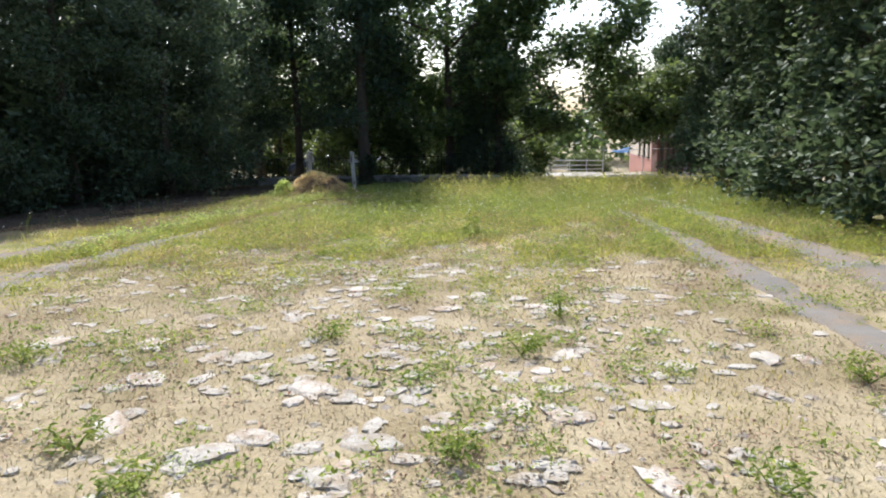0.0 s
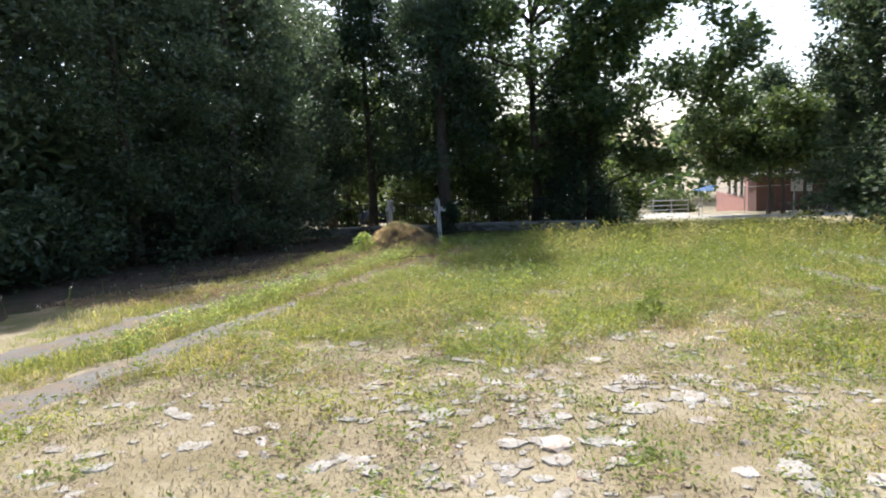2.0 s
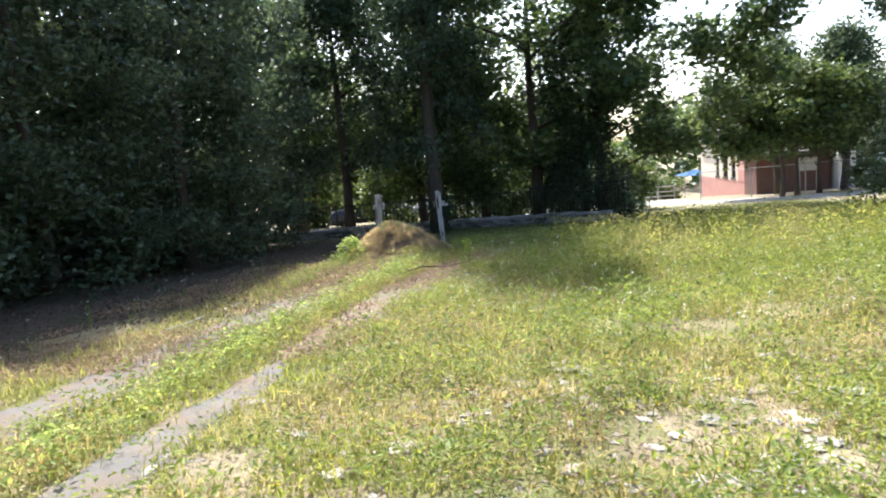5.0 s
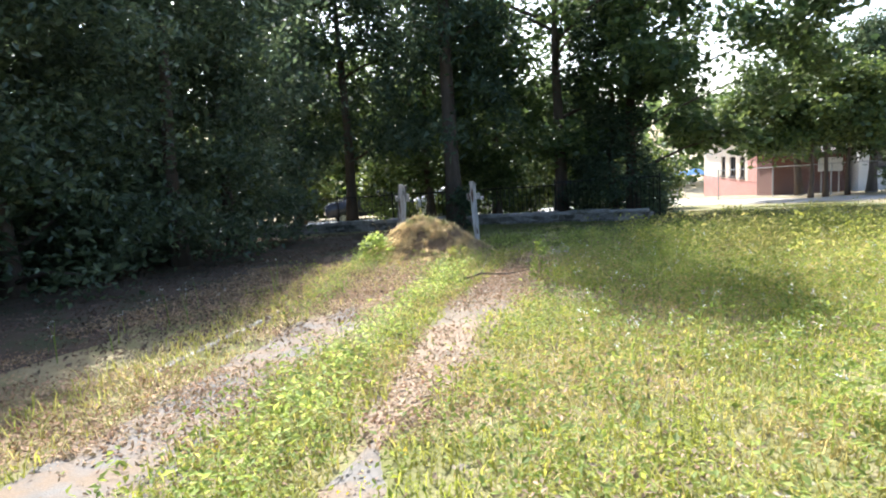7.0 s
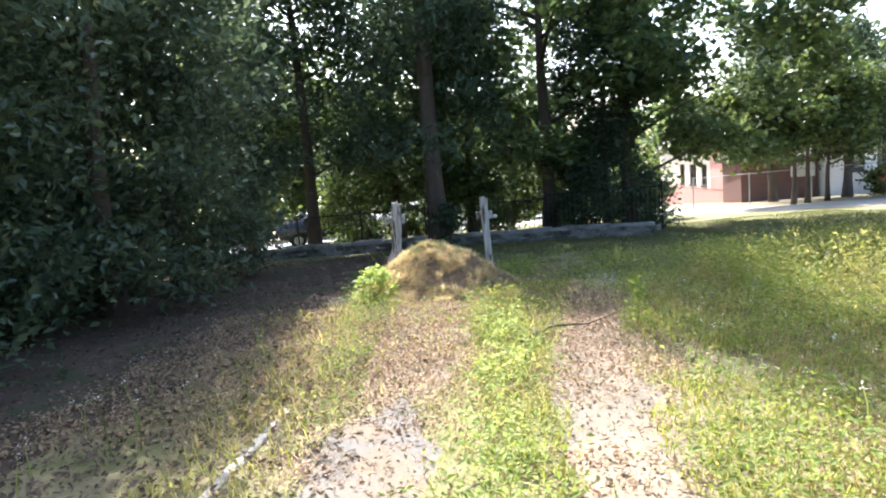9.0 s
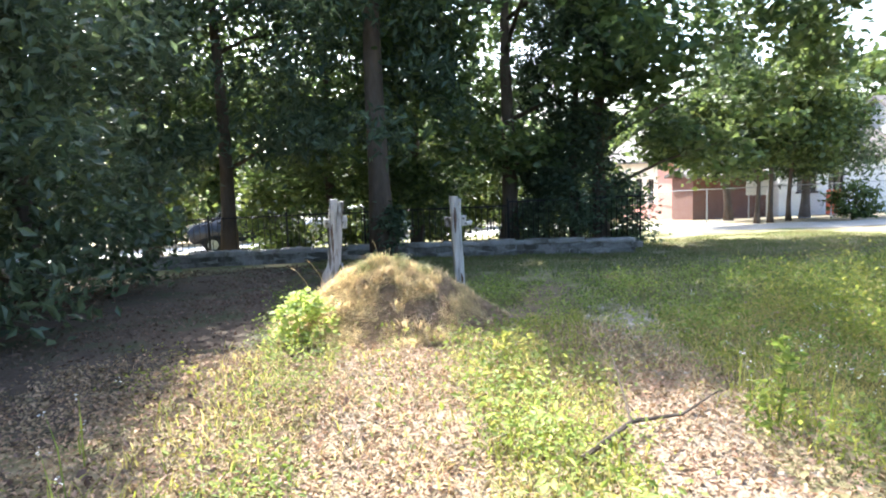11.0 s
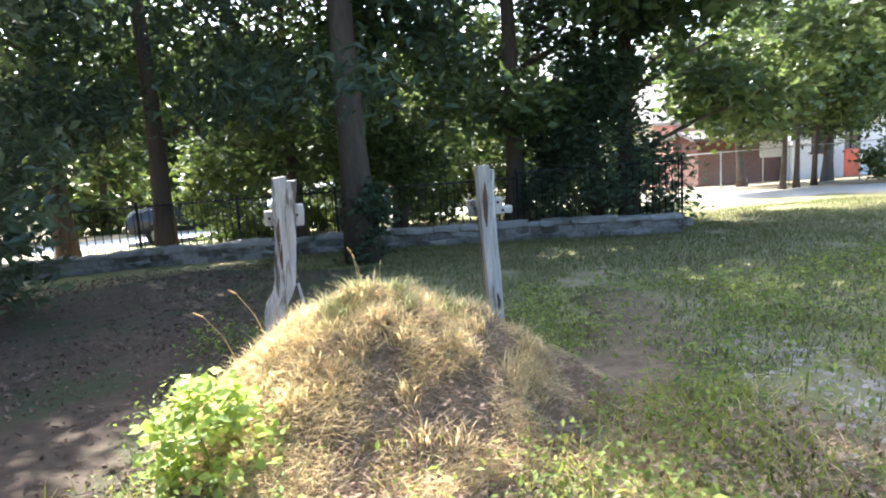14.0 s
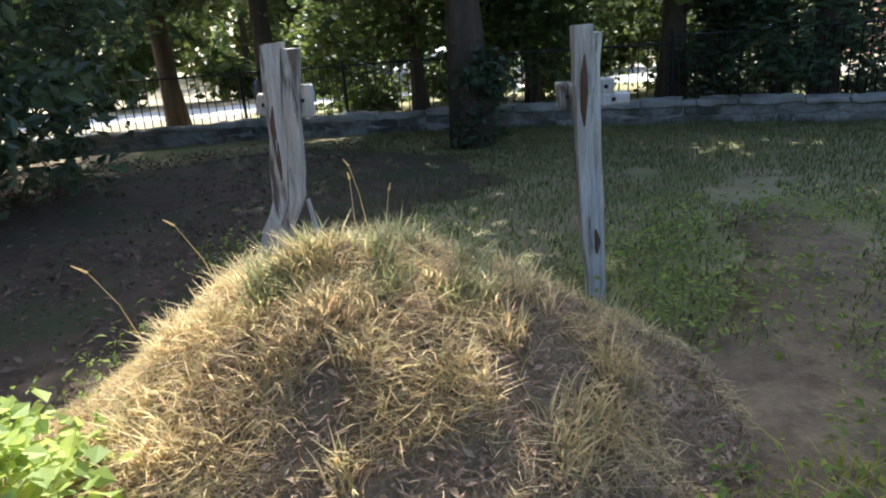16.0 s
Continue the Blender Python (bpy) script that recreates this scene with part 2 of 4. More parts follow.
def empty(name, x, y, z, label, category, group="", deg=0):
    ob = new(name)
    ob.empty_display_size = 0.2
    ob.matrix_basis = frame_at(x, y, z, deg)
    return tagged(ob, label, category, group)


def leaves(rs, centres, sizes, droop=0.2, aspect=0.55, normal_up=0.4):
    """Corners and faces of pointed leaves: two folded halves each, random in turn."""
    n = len(centres)
    d = rs.normal(size=(n, 3))
    d[:, 2] = d[:, 2] * 0.5 - droop
    d /= np.linalg.norm(d, axis=1)[:, None]
    up = rs.normal(size=(n, 3)) + np.array([0, 0, normal_up * 3])
    s = np.cross(d, up)
    s /= np.linalg.norm(s, axis=1)[:, None] + 1e-6
    nn = np.cross(s, d)
    sz = sizes[:, None]
    base, tip = centres - d * sz * 0.5, centres + d * sz * 0.5
    mid = centres - d * sz * 0.05
    l, r = mid + s * sz * aspect / 2 + nn * sz * 0.1, mid - s * sz * aspect / 2 + nn * sz * 0.1
    v = np.stack([base, r, tip, l], 1).reshape(-1, 3)
    f = np.arange(4 * n).reshape(n, 4)
    return v, f


def crown_points(rs, n, h0, h1, rad, shape="round", clumps=60, spread=0.42, shell=0.55):
    """Leaf places in clumps through a crown from h0 to h1 with an uneven outline."""
    u = rs.random(clumps)
    th = rs.random(clumps) * 2 * np.pi
    if shape == "cone":
        prof = (1 - u) ** 0.8 * 0.95 + 0.07
    elif shape == "column":
        prof = np.minimum(1, (1 - u) * 3.2) ** 0.5 * (0.82 + 0.25 * np.sin(u * 9 + 1))
    elif shape == "wall":
        prof = np.minimum(1, 0.75 + u * 0.8) * np.minimum(1, (1 - u) * 2.6) ** 0.5
    else:
        prof = np.sqrt(np.clip(1 - (2 * u - 1) ** 2, 0.03, 1))
    rr = rad * prof * (shell + (1 - shell) * rs.random(clumps) ** 0.6) * (0.85 + 0.3 * rs.random(clumps))
    c = np.stack([rr * np.cos(th), rr * np.sin(th), h0 + (h1 - h0) * u], 1)
    pick = rs.integers(0, clumps, n)
    return c, c[pick] + rs.normal(size=(n, 3)) * spread * np.array([1, 1, 0.7])


TREE_SEED = [10]


def tree(name, label, x, y, h, crown0, rad, n, leaf, mat, shape="round", trunk=0.2, clumps=70, spread=0.45, aspect=0.55, droop=0.2, limbs=9, shift=0.0, category="tree", group="", lean=0.0, base=0.0, shell=0.55):
    TREE_SEED[0] += 1
    rs = np.random.default_rng(TREE_SEED[0])
    t = empty(name, x, y, gz(x, y) + base, label, category, group)
    c, p = crown_points(rs, n, crown0, h, rad, shape, clumps, spread, shell)
    p[:, 2] = np.maximum(p[:, 2], 0.12)
    p[:, 0] += shift
    c[:, 0] += shift
    v, f = leaves(rs, p, leaf * (0.6 + 0.8 * rs.random(n)), droop, aspect)
    put(new("crown", arr_mesh("crown", v, f, mat)), t)
    bm = bmesh.new()
    top = h * (0.93 if shape in ("cone", "column") else 0.75)
    zs = np.linspace(0, 1, 9)
    pts = [(lean * z + 0.05 * math.sin(z * 7 + x), 0.1 * math.sin(z * 5 + y), -0.08 + z * top) for z in zs]
    tube(bm, pts, [trunk * (1.35 if i == 0 else 1.0) * (1 - 0.85 * z) + 0.012 for i, z in enumerate(zs)], 9)
    tk = part("trunk", bm, M_BARK, t, smooth=True)
    for ci in rs.choice(len(c), min(limbs, len(c)), replace=False):
        e = Vector(c[ci])
        zb = max(0.3, min(e.z - 0.35 * math.hypot(e.x, e.y), top * 0.9))
        k = min(int(zb / top * 8), 7)
        s = Vector(pts[k]).lerp(Vector(pts[k + 1]), zb / top * 8 - k)
        bm = bmesh.new()
        mdl = s.lerp(e, 0.5) + Vector((0, 0, 0.12))
        tube(bm, [s, mdl, e], [trunk * 0.32, trunk * 0.2, 0.012], 6)
        part("limb", bm, M_BARK, tk, smooth=True)
    return t


# ---- ground ----
def grid(xs, ys, zf):
    X, Y = np.meshgrid(xs, ys)
    V = np.stack([X, Y, zf(X, Y)], 2).reshape(-1, 3)
    nx, ny = len(xs), len(ys)
    i = (np.arange(ny - 1)[:, None] * nx + np.arange(nx - 1)[None, :]).ravel()
    return V, np.stack([i, i + 1, i + nx + 1, i + nx], 1)


def bumpy(X, Y):
    return gza(X, Y) + 0.018 * np.sin(X * 1.9 + 0.7 * Y) * np.cos(Y * 1.3 - X * 0.4) + 0.008 * np.sin(X * 5.1 + Y * 2.2) * np.sin(Y * 4.7)


gv, gf = grid(np.concatenate([[-2500, -800, -250, -90], np.arange(-30, 30.1, 0.3), [90, 250, 800, 2500]]),
              np.concatenate([[-2500, -800, -250, -60], np.arange(-6, 50.1, 0.3), np.arange(53, 80, 3), [120, 250, 800, 2500]]),
              lambda X, Y: np.where((Y > -5) & (Y < 30) & (abs(X) < 16), bumpy(X, Y), gza(X, Y)))
ground = tagged(new("ground", arr_mesh("ground", gv, gf, M_GROUND, True)), "dry grassy ground with stones and weeds", "ground", kind="structure")


ground.data.materials.append(M_MEADOW)
ctr = gv[gf].mean(1)
lush = np.zeros(len(gf), np.int32)
for k, (cx, cy, _) in enumerate(ctr):
    if -9 < cx < 11 and 8 < cy < 42 and cy + 3.4 * noise.noise((cx * 0.6, cy * 0.6, 3)) + 3.0 * noise.noise((cx * 2.1, cy * 2.1, 8)) > 10.2:
        lush[k] = 1
ground.data.polygons.foreach_set("material_index", lush)


# ---- paved tracks: each a worn strip with ragged edges ----
def strip(name, label, line, mat, kind="structure", rag=0.24, lift=0.022, step=0.12, category="path"):
    """line: (x, y, half width) stations along the strip."""
    P = np.array(line, float)
    s = np.concatenate([[0], np.cumsum(np.hypot(*np.diff(P[:, :2], axis=0).T))])
    q = np.arange(0, s[-1], step)
    x, y, w = (np.interp(q, s, P[:, i]) for i in range(3))
    tx, ty = np.gradient(x), np.gradient(y)
    ln = np.hypot(tx, ty)
    nx, ny = ty / ln, -tx / ln
    V = []
    for i in range(len(q)):
        ea = rag * (noise.noise((x[i] * 1.3, y[i] * 1.3, 3)) + 0.6 * noise.noise((x[i] * 4.3, y[i] * 4.3, 5)))
        eb = rag * (noise.noise((x[i] * 1.3, y[i] * 1.3, 9)) + 0.6 * noise.noise((x[i] * 4.3, y[i] * 4.3, 7)))
        end = min(1.0, min(i, len(q) - 1 - i) / 5 + 0.15)
        for j, o in enumerate((-(w[i] + ea) * end, -0.5 * w[i] * end, 0, 0.5 * w[i] * end, (w[i] + eb) * end)):
            X, Y = x[i] + nx[i] * o, y[i] + ny[i] * o
            V.append((X, Y, float(bumpy(np.array(X), np.array(Y))) + (lift if 0 < j < 4 else -0.012)))
    V = np.array(V)
    i = (np.arange(len(q) - 1)[:, None] * 5 + np.arange(4)[None, :]).ravel()
    return tagged(new(name, arr_mesh(name, V, np.stack([i, i + 1, i + 6, i + 5], 1), mat, True)), label, category, kind=kind)


L_OUT = [(-7.6, 3, 0.5), (-6.8, 7.5, 0.52), (-5.75, 12, 0.52), (-5.2, 15.3, 0.46), (-4.9, 16.8, 0.3)]
L_IN = [(-5.8, 3, 0.36), (-5.1, 7.5, 0.36), (-4.62, 10.2, 0.3), (-4.4, 11.5, 0.26), (-4.25, 12.6, 0.16)]
L_DIRT = [(-4.25, 12.5, 0.22), (-3.95, 14.0, 0.32), (-3.7, 15.4, 0.4), (-3.3, 17.2, 0.42), (-2.6, 19.5, 0.4)]
R_IN = [(2.7, -1, 0.24), (3.2, 5, 0.26), (3.45, 8, 0.28), (3.7, 12.5, 0.25), (3.85, 15, 0.2)]
R_OUT = [(4.2, -1, 0.45), (4.6, 6, 0.48), (4.95, 10, 0.47), (5.25, 14, 0.44), (5.4, 18.5, 0.35)]
TRACKS = (L_OUT, L_IN, R_IN, R_OUT)
for ln_ in TRACKS:
    strip("path", "worn grey asphalt wheel track with grassy edges", ln_, M_PAVE)
strip("dirt_track", "brown dirt wheel track strewn with dry leaves", L_DIRT, M_DIRT, category="path")
strip("dirt_track", "brown straw-covered end of the wheel track", [(-5.0, 16.6, 0.35), (-4.7, 18.2, 0.62), (-4.3, 19.8, 0.75), (-4.1, 21.4, 0.9)], M_DIRT, lift=0.016, category="path")
strip("bare_soil", "bare brown soil patch beside the mound", [(-3.0, 21.4, 0.5), (-2.3, 22.8, 0.7), (-1.6, 24.3, 0.5), (-1.2, 25.4, 0.3)], M_SOIL, rag=0.5, lift=0.012, category="ground")
# litter bed; its dark colour carries the shade beneath the trees
strip("leaf_litter_bed", "brown leaf litter under the shade trees, darkened for their shade", [(-10.2, 10.5, 1.5), (-9.6, 15, 2.2), (-9.0, 20, 2.6), (-7.5, 24, 3.2), (-6.2, 28, 3.6), (-6, 31, 3.0)], M_SHADELITTER, rag=0.5, lift=0.03, step=0.4, category="ground")
strip("road", "pale sunlit gravel road past the buildings", [(28, 30.5, 2.2), (18, 33.5, 2.4), (11, 37, 2.6), (7.5, 43, 3.0), (9, 56, 4.5), (13, 75, 6)], M_ROAD, rag=0.4, lift=0.04, step=0.5, category="road")
# uses the lighter road copy with sunlight painted in
strip("road", "road behind the low stone wall, sun glare painted as pale colour", [(-40, 34, 3.0), (-20, 41.5, 3.0), (-8, 44, 3.4), (2, 45, 3.4), (9, 46, 3.0)], M_ROADLIT, rag=0.3, lift=0.045, step=0.5, category="road")
M_KERB = surface("pale_kerb", (0.42, 0.39, 0.36), (0.52, 0.49, 0.45), 4, 0.9, (0.28, 0.25, 0.22), 1.4, (0.52, 0.66), 0.5, 40)
bm = bmesh.new()
for i in range(14):
    a, b = Vector((-6.42 + 0.19 * i * 0.5, 13.3 + i * 0.5, 0)), Vector((-6.42 + 0.19 * (i + 1) * 0.5, 13.3 + (i + 1) * 0.5 - 0.012, 0))
    d = math.degrees(math.atan2(-(b - a).x, (b - a).y))
    if i in (2, 3, 4, 5, 6):
        box(bm, -0.035, 0, -0.1, 0.035, (b - a).length, 0.022, 0.01, frame_at(a.x, a.y, gz(a.x, a.y), d))
tagged(part("kerb", bm, M_KERB), "narrow pale concrete kerb sunk in dry grass", "kerb", kind="structure")


def track_mask(x, y):
    """True on the paved tracks."""
    m = np.zeros(len(x), bool)
    for ln_ in (*TRACKS, L_DIRT):
        P = np.array(ln_)
        cx, w = np.interp(y, P[:, 1], P[:, 0]), np.interp(y, P[:, 1], P[:, 2])
        m |= (abs(x - cx) < w * (0.35 + 0.75 * vnoise(x, y, 0.35, 31))) & (y > P[0, 1]) & (y < P[-1, 1])
    return m


def vnoise(x, y, s, k=0):
    """Smooth value noise on arrays."""
    rs = np.random.default_rng(900 + k)
    T = rs.random((64, 64))
    u, v = x / s + 200, y / s + 200
    i, j = np.floor(u).astype(int), np.floor(v).astype(int)
    a, b = u - i, v - j
    a, b = a * a * (3 - 2 * a), b * b * (3 - 2 * b)
    g = lambda p, q: T[p % 64, q % 64]
    return g(i, j) * (1 - a) * (1 - b) + g(i + 1, j) * a * (1 - b) + g(i, j + 1) * (1 - a) * b + g(i + 1, j + 1) * a * b


def blades(rs, x, y, z, h, w, bend=0.5):
    """Bent two-piece grass blades."""
    n = len(x)
    th = rs.random(n) * 2 * np.pi
    c, s = np.cos(th), np.sin(th)
    b = bend * h * (0.3 + rs.random(n))
    P = np.stack([x, y, z], 1)
    side = np.stack([-s, c, 0 * s], 1) * w[:, None] * 0.7
    fwd = np.stack([c, s, 0 * s], 1)
    mid = P + fwd * (b * 0.35)[:, None] + np.array([0, 0, 1]) * (h * 0.6)[:, None]
    tip = P + fwd * b[:, None] + side * rs.normal(size=(n, 1)) * 2 + np.array([0, 0, 1]) * (h * 0.96)[:, None]
    V = np.stack([P - side, P + side, mid + side * 0.85, mid - side * 0.85, tip + side * 0.12, tip - side * 0.12], 1).reshape(-1, 3)
    i = 6 * np.arange(n)[:, None]
    return V, np.concatenate([i + np.array([0, 1, 2, 3]), i + np.array([3, 2, 4, 5])], 1).reshape(-1, 4)


rs = np.random.default_rng(5)


def scatter(n, x0, x1, y0, y1, power=1.0):
    return x0 + (x1 - x0) * rs.random(n), y0 + (y1 - y0) * rs.random(n) ** power


def greenness(x, y):
    """How lush the turf is: sparse and dry among the stones, dense further on."""
    return 0.1 + np.clip((y - 6.0) / 5.0, 0, 1) * 0.72 + (vnoise(x, y, 1.3) - 0.45) * 1.0 + (vnoise(x, y, 0.4, 2) - 0.5) * 0.7 + np.clip((abs(x + 0.4) - 3.2) / 1.2, 0, 1) * 0.4


def grass_patch(name, label, n, area, hrange, wrange, mat, want, bend=0.5):
    x, y = scatter(n, *area)
    g = greenness(x, y)
    keep = want(x, y, g) & ~track_mask(x, y) & ~((x < -6.6 + (y - 15) * 0.1) & (y > 13))
    x, y = x[keep], y[keep]
    m = len(x)
    h = hrange[0] + (hrange[1] - hrange[0]) * rs.random(m) ** 1.5
    w = wrange[0] + (wrange[1] - wrange[0]) * rs.random(m)
    V, F = blades(rs, x, y, bumpy(x, y) - 0.005, h, w, bend)
    return tagged(new(name, arr_mesh(name, V, F, mat)), label, "grass", kind="stuff")


# ---- trees on the shaded side ----
SHADE = "tall broadleaf tree in dense dark shade foliage"
for x, y, h, r, n, lf in ((-11.2, 8.5, 9.5, 2.3, 24000, 0.17), (-11.5, 12.2, 11.0, 2.4, 38000, 0.135), (-11.3, 15.8, 11.5, 2.3, 44000, 0.12), (-10.6, 19.4, 11.5, 2.4, 40000, 0.13), (-9.2, 23.0, 11.0, 2.3, 30000, 0.15), (-9.4, 27.0, 10.5, 2.6, 24000, 0.18)):
    tree("tree", SHADE, x, y, h, 0.4, r, n, lf, M_SHADELEAF, "wall", 0.16, 170, 0.34, 0.5, 0.5, group="shade trees beside the track")
for i, (x, y, h, r) in enumerate(((-14.0, 10, 14, 3.2), (-13.2, 16, 15, 3.2), (-12.8, 22, 15, 3.2))):
    tree("tree", SHADE, x, y, h, 0.6, r, 22000, 0.32, M_SHADELEAF, "wall", 0.2, 90, 0.5, 0.55, 0.4, group="shade trees beside the track")

for x, y in ((-12.6, 5.0), (-12.4, 8.2), (-12.2, 11.4), (-11.9, 14.6), (-11.4, 17.8), (-11.0, 21.0), (-10.8, 24.2), (-11.6, 27.4)):
    tree("shrub", "dark leafy understorey shrub beneath the shade trees", x, y, 2.7, 0.0, 1.6, 6500, 0.2, M_SHADELEAF, "round", 0.05, 60, 0.4, 0.55, 0.3, 4, category="shrub", group="understorey shrubs")
for x, y, h, r in ((-14.6, 4.5, 13, 3.2), (-12.9, 28.0, 14, 3.2)):
    tree("tree", SHADE, x, y, h, 0.6, r, 20000, 0.32, M_SHADELEAF, "wall", 0.2, 90, 0.5, 0.55, 0.4, group="shade trees beside the track")

# trees over the low wall
tree("spruce", "tall dark spruce with drooping boughs and thick trunk", -3.35, 30.0, 17.5, 2.6, 1.9, 20000, 0.24, M_CONIFER, "cone", 0.25, 150, 0.4, 0.35, 0.7, 14)
tree("spruce", "dark spruce standing behind the low wall", -7.0, 33.5, 11.5, 2.6, 3.0, 17000, 0.24, M_CONIFER, "cone", 0.2, 120, 0.4, 0.35, 0.7, 12)
tree("tree", "slender tree trunk with dense dark crown", -9.0, 34.0, 12.5, 2.6, 3.0, 15000, 0.22, M_LEAF, "round", 0.2, 90, 0.5)
tree("tree", "large broadleaf tree with spreading lobed-leaf crown", 0.4, 32.5, 13, 2.4, 4.6, 17000, 0.24, M_LEAF, "round", 0.23, 105, 0.42, 0.7, 0.15, 16)
tree("tree", "large broadleaf tree with sunlit gaps in its crown", 2.7, 31.7, 13, 2.5, 4.2, 19500, 0.25, M_LEAF, "round", 0.2, 100, 0.42, 0.7, 0.15, 16, shift=2.5)
tree("tree", "broadleaf tree behind the low wall", -4.2, 36.0, 11, 1.6, 3.2, 14000, 0.24, M_LEAF, "round", 0.17, 90, 0.5)
tree("tree", "broadleaf tree behind the railing", -1.4, 37.0, 13.5, 1.8, 3.6, 11000, 0.25, M_LEAF, "round", 0.17, 110, 0.5)
tree("cypress", "dense dark evergreen beside the wall's end", 2.1, 32.0, 7.2, 0.0, 1.55, 24000, 0.17, M_CONIFER, "column", 0.14, 170, 0.28, 0.4, 0.1, 4)

# evergreen row beside the other track
for i, (x, y, h, r) in enumerate(((7.5, 4.5, 7.2, 1.7), (7.6, 7.4, 7.6, 1.7), (7.8, 10.3, 7.8, 1.7), (8.1, 13.2, 8.0, 1.7), (8.7, 16.2, 8.0, 1.7), (9.3, 19.0, 8.2, 1.7), (9.8, 21.8, 8.4, 1.7), (10.3, 24.6, 8.4, 1.7))):
    tree("cypress", "tall dense evergreen with knobbly grey-green foliage", x, y, h, 0.15, r, 15000, 0.17, M_CYPRESS, "column", 0.15, 190, 0.26, 0.6, 0.3, 4, group="evergreen row", shell=0.75)

# trees in front of the buildings
for x, y, h, r, sh in ((12.5, 38.6, 5.0, 2.0, -1.6), (13.3, 38.9, 5.8, 2.0, 0.0), (14.7, 39.6, 5.6, 2.1, 0.5)):
    tree("tree", "small street tree with bright green low leaves", x, y, h, 2.3, r, 7000, 0.23, M_LIGHTLEAF, "round", 0.1, 34, 0.45, 0.7, shift=sh, group="street trees")
tree("spruce", "grey-green conifer with hanging boughs by the fence", 17.0, 41.5, 7.8, 2.0, 2.8, 13000, 0.26, M_CYPRESS, "cone", 0.2, 90, 0.45, 0.4, 0.6)
tree("spruce", "grey-green conifer with hanging boughs by the fence", 14.5, 43.5, 8.0, 3.2, 2.4, 10000, 0.26, M_CYPRESS, "cone", 0.18, 80, 0.45, 0.4, 0.6)
for x, y, r, h in ((16.0, 37.6, 0.8, 1.3), (20.5, 35.6, 0.9, 1.5)):
    tree("shrub", "rounded green shrub by the chain-link fence", x, y, h, 0.1, r, 2200, 0.15, M_LIGHTLEAF, "round", 0.03, 30, 0.2, 0.6, 0.1, 3, category="shrub")
tree("ivy_shrub", "dark ivy growing round a spruce trunk", -3.2, 29.75, 1.2, 0.05, 0.3, 1500, 0.1, M_CONIFER, "column", 0.03, 40, 0.13, 0.7, 0.1, 3, category="shrub")
# growth beyond the road
for x, y, r, h in ((-19, 52, 4.5, 13), (-13, 55, 4.5, 13), (-6.5, 53, 4, 8.5), (-1, 54, 4, 7), (4.5, 58, 4, 8), (-26, 47, 5, 13), (30, 52, 5, 9), (24, 68, 5, 8), (7, 82, 5, 8), (-34, 42, 5, 12)):
    tree("tree", "sunlit broadleaf tree beyond the road", x, y, h, 0.6, r, 6500, 0.5, M_LIGHTLEAF, "round", 0.2, 80, 0.65, 0.7, 0.2, 5, group="trees beyond the road")
for x, y, h in ((-5.6, 38.6, 3.4), (-2.8, 39.2, 3.2), (-0.2, 38.4, 3.6), (2.4, 38.2, 3.4), (4.6, 37.4, 2.6)):
    tree("shrub", "sunlit green bush beyond the railing", x, y, h, 0.1, 1.5, 4200, 0.2, M_LIGHTLEAF, "round", 0.05, 50, 0.32, 0.65, 0.1, 4, category="shrub", group="bushes behind the wall")
for x, y in ((-1.6, 35.2),):
    tree("shrub", "leafy understorey bush behind the wall", x, y, 2.6, 0.9, 1.3, 3500, 0.18, M_LEAF, "round", 0.05, 40, 0.3, 0.6, 0.1, 4, category="shrub", group="bushes behind the wall")

n = 40000
a = np.radians(rs.uniform(-75, 255, n))
d = rs.uniform(90, 112, n)
x, y = d * np.sin(a), d * np.cos(a)
top_ = 5.5 + 6 * vnoise(a * 90, a * 0, 6.0, 51) + 2.5 * vnoise(a * 90, a * 0, 1.7, 52)
p = np.stack([x, y, gza(x, y) + top_ * rs.random(n) ** 0.7], 1)
V, F = leaves(rs, p, 0.9 + 0.9 * rs.random(n), 0.2, 0.8)
tagged(new("far_woods", arr_mesh("far_woods", V, F, M_LEAF)), "distant line of leafy trees", "trees", kind="stuff")


# ---- low stone wall ----
WALL = [(2.5, 29.45), (0.0, 30.8), (-3.5, 32.2), (-7.5, 32.9), (-10.5, 32.4), (-12.5, 30.6), (-14, 28)]
low_wall = empty("low_wall", 0, 0, 0, "low rubble stone wall with cement coping", "wall")
tagged(low_wall, kind="structure")
stone_meshes = []
for k in range(5):
    bm = bmesh.new()
    box(bm, -0.5, -0.5, -0.5, 0.5, 0.5, 0.5, 0.12)
    for v in bm.verts:
        v.co += noise.noise_vector(v.co * 2.3 + Vector((k * 7, 0, 0))) * 0.1
    me = bpy.data.meshes.new("stone")
    bm.to_mesh(me)
    bm.free()
    me.materials.append(M_WALLSTONE)
    stone_meshes.append(me)
wr = random.Random(4)
WH = 0.33
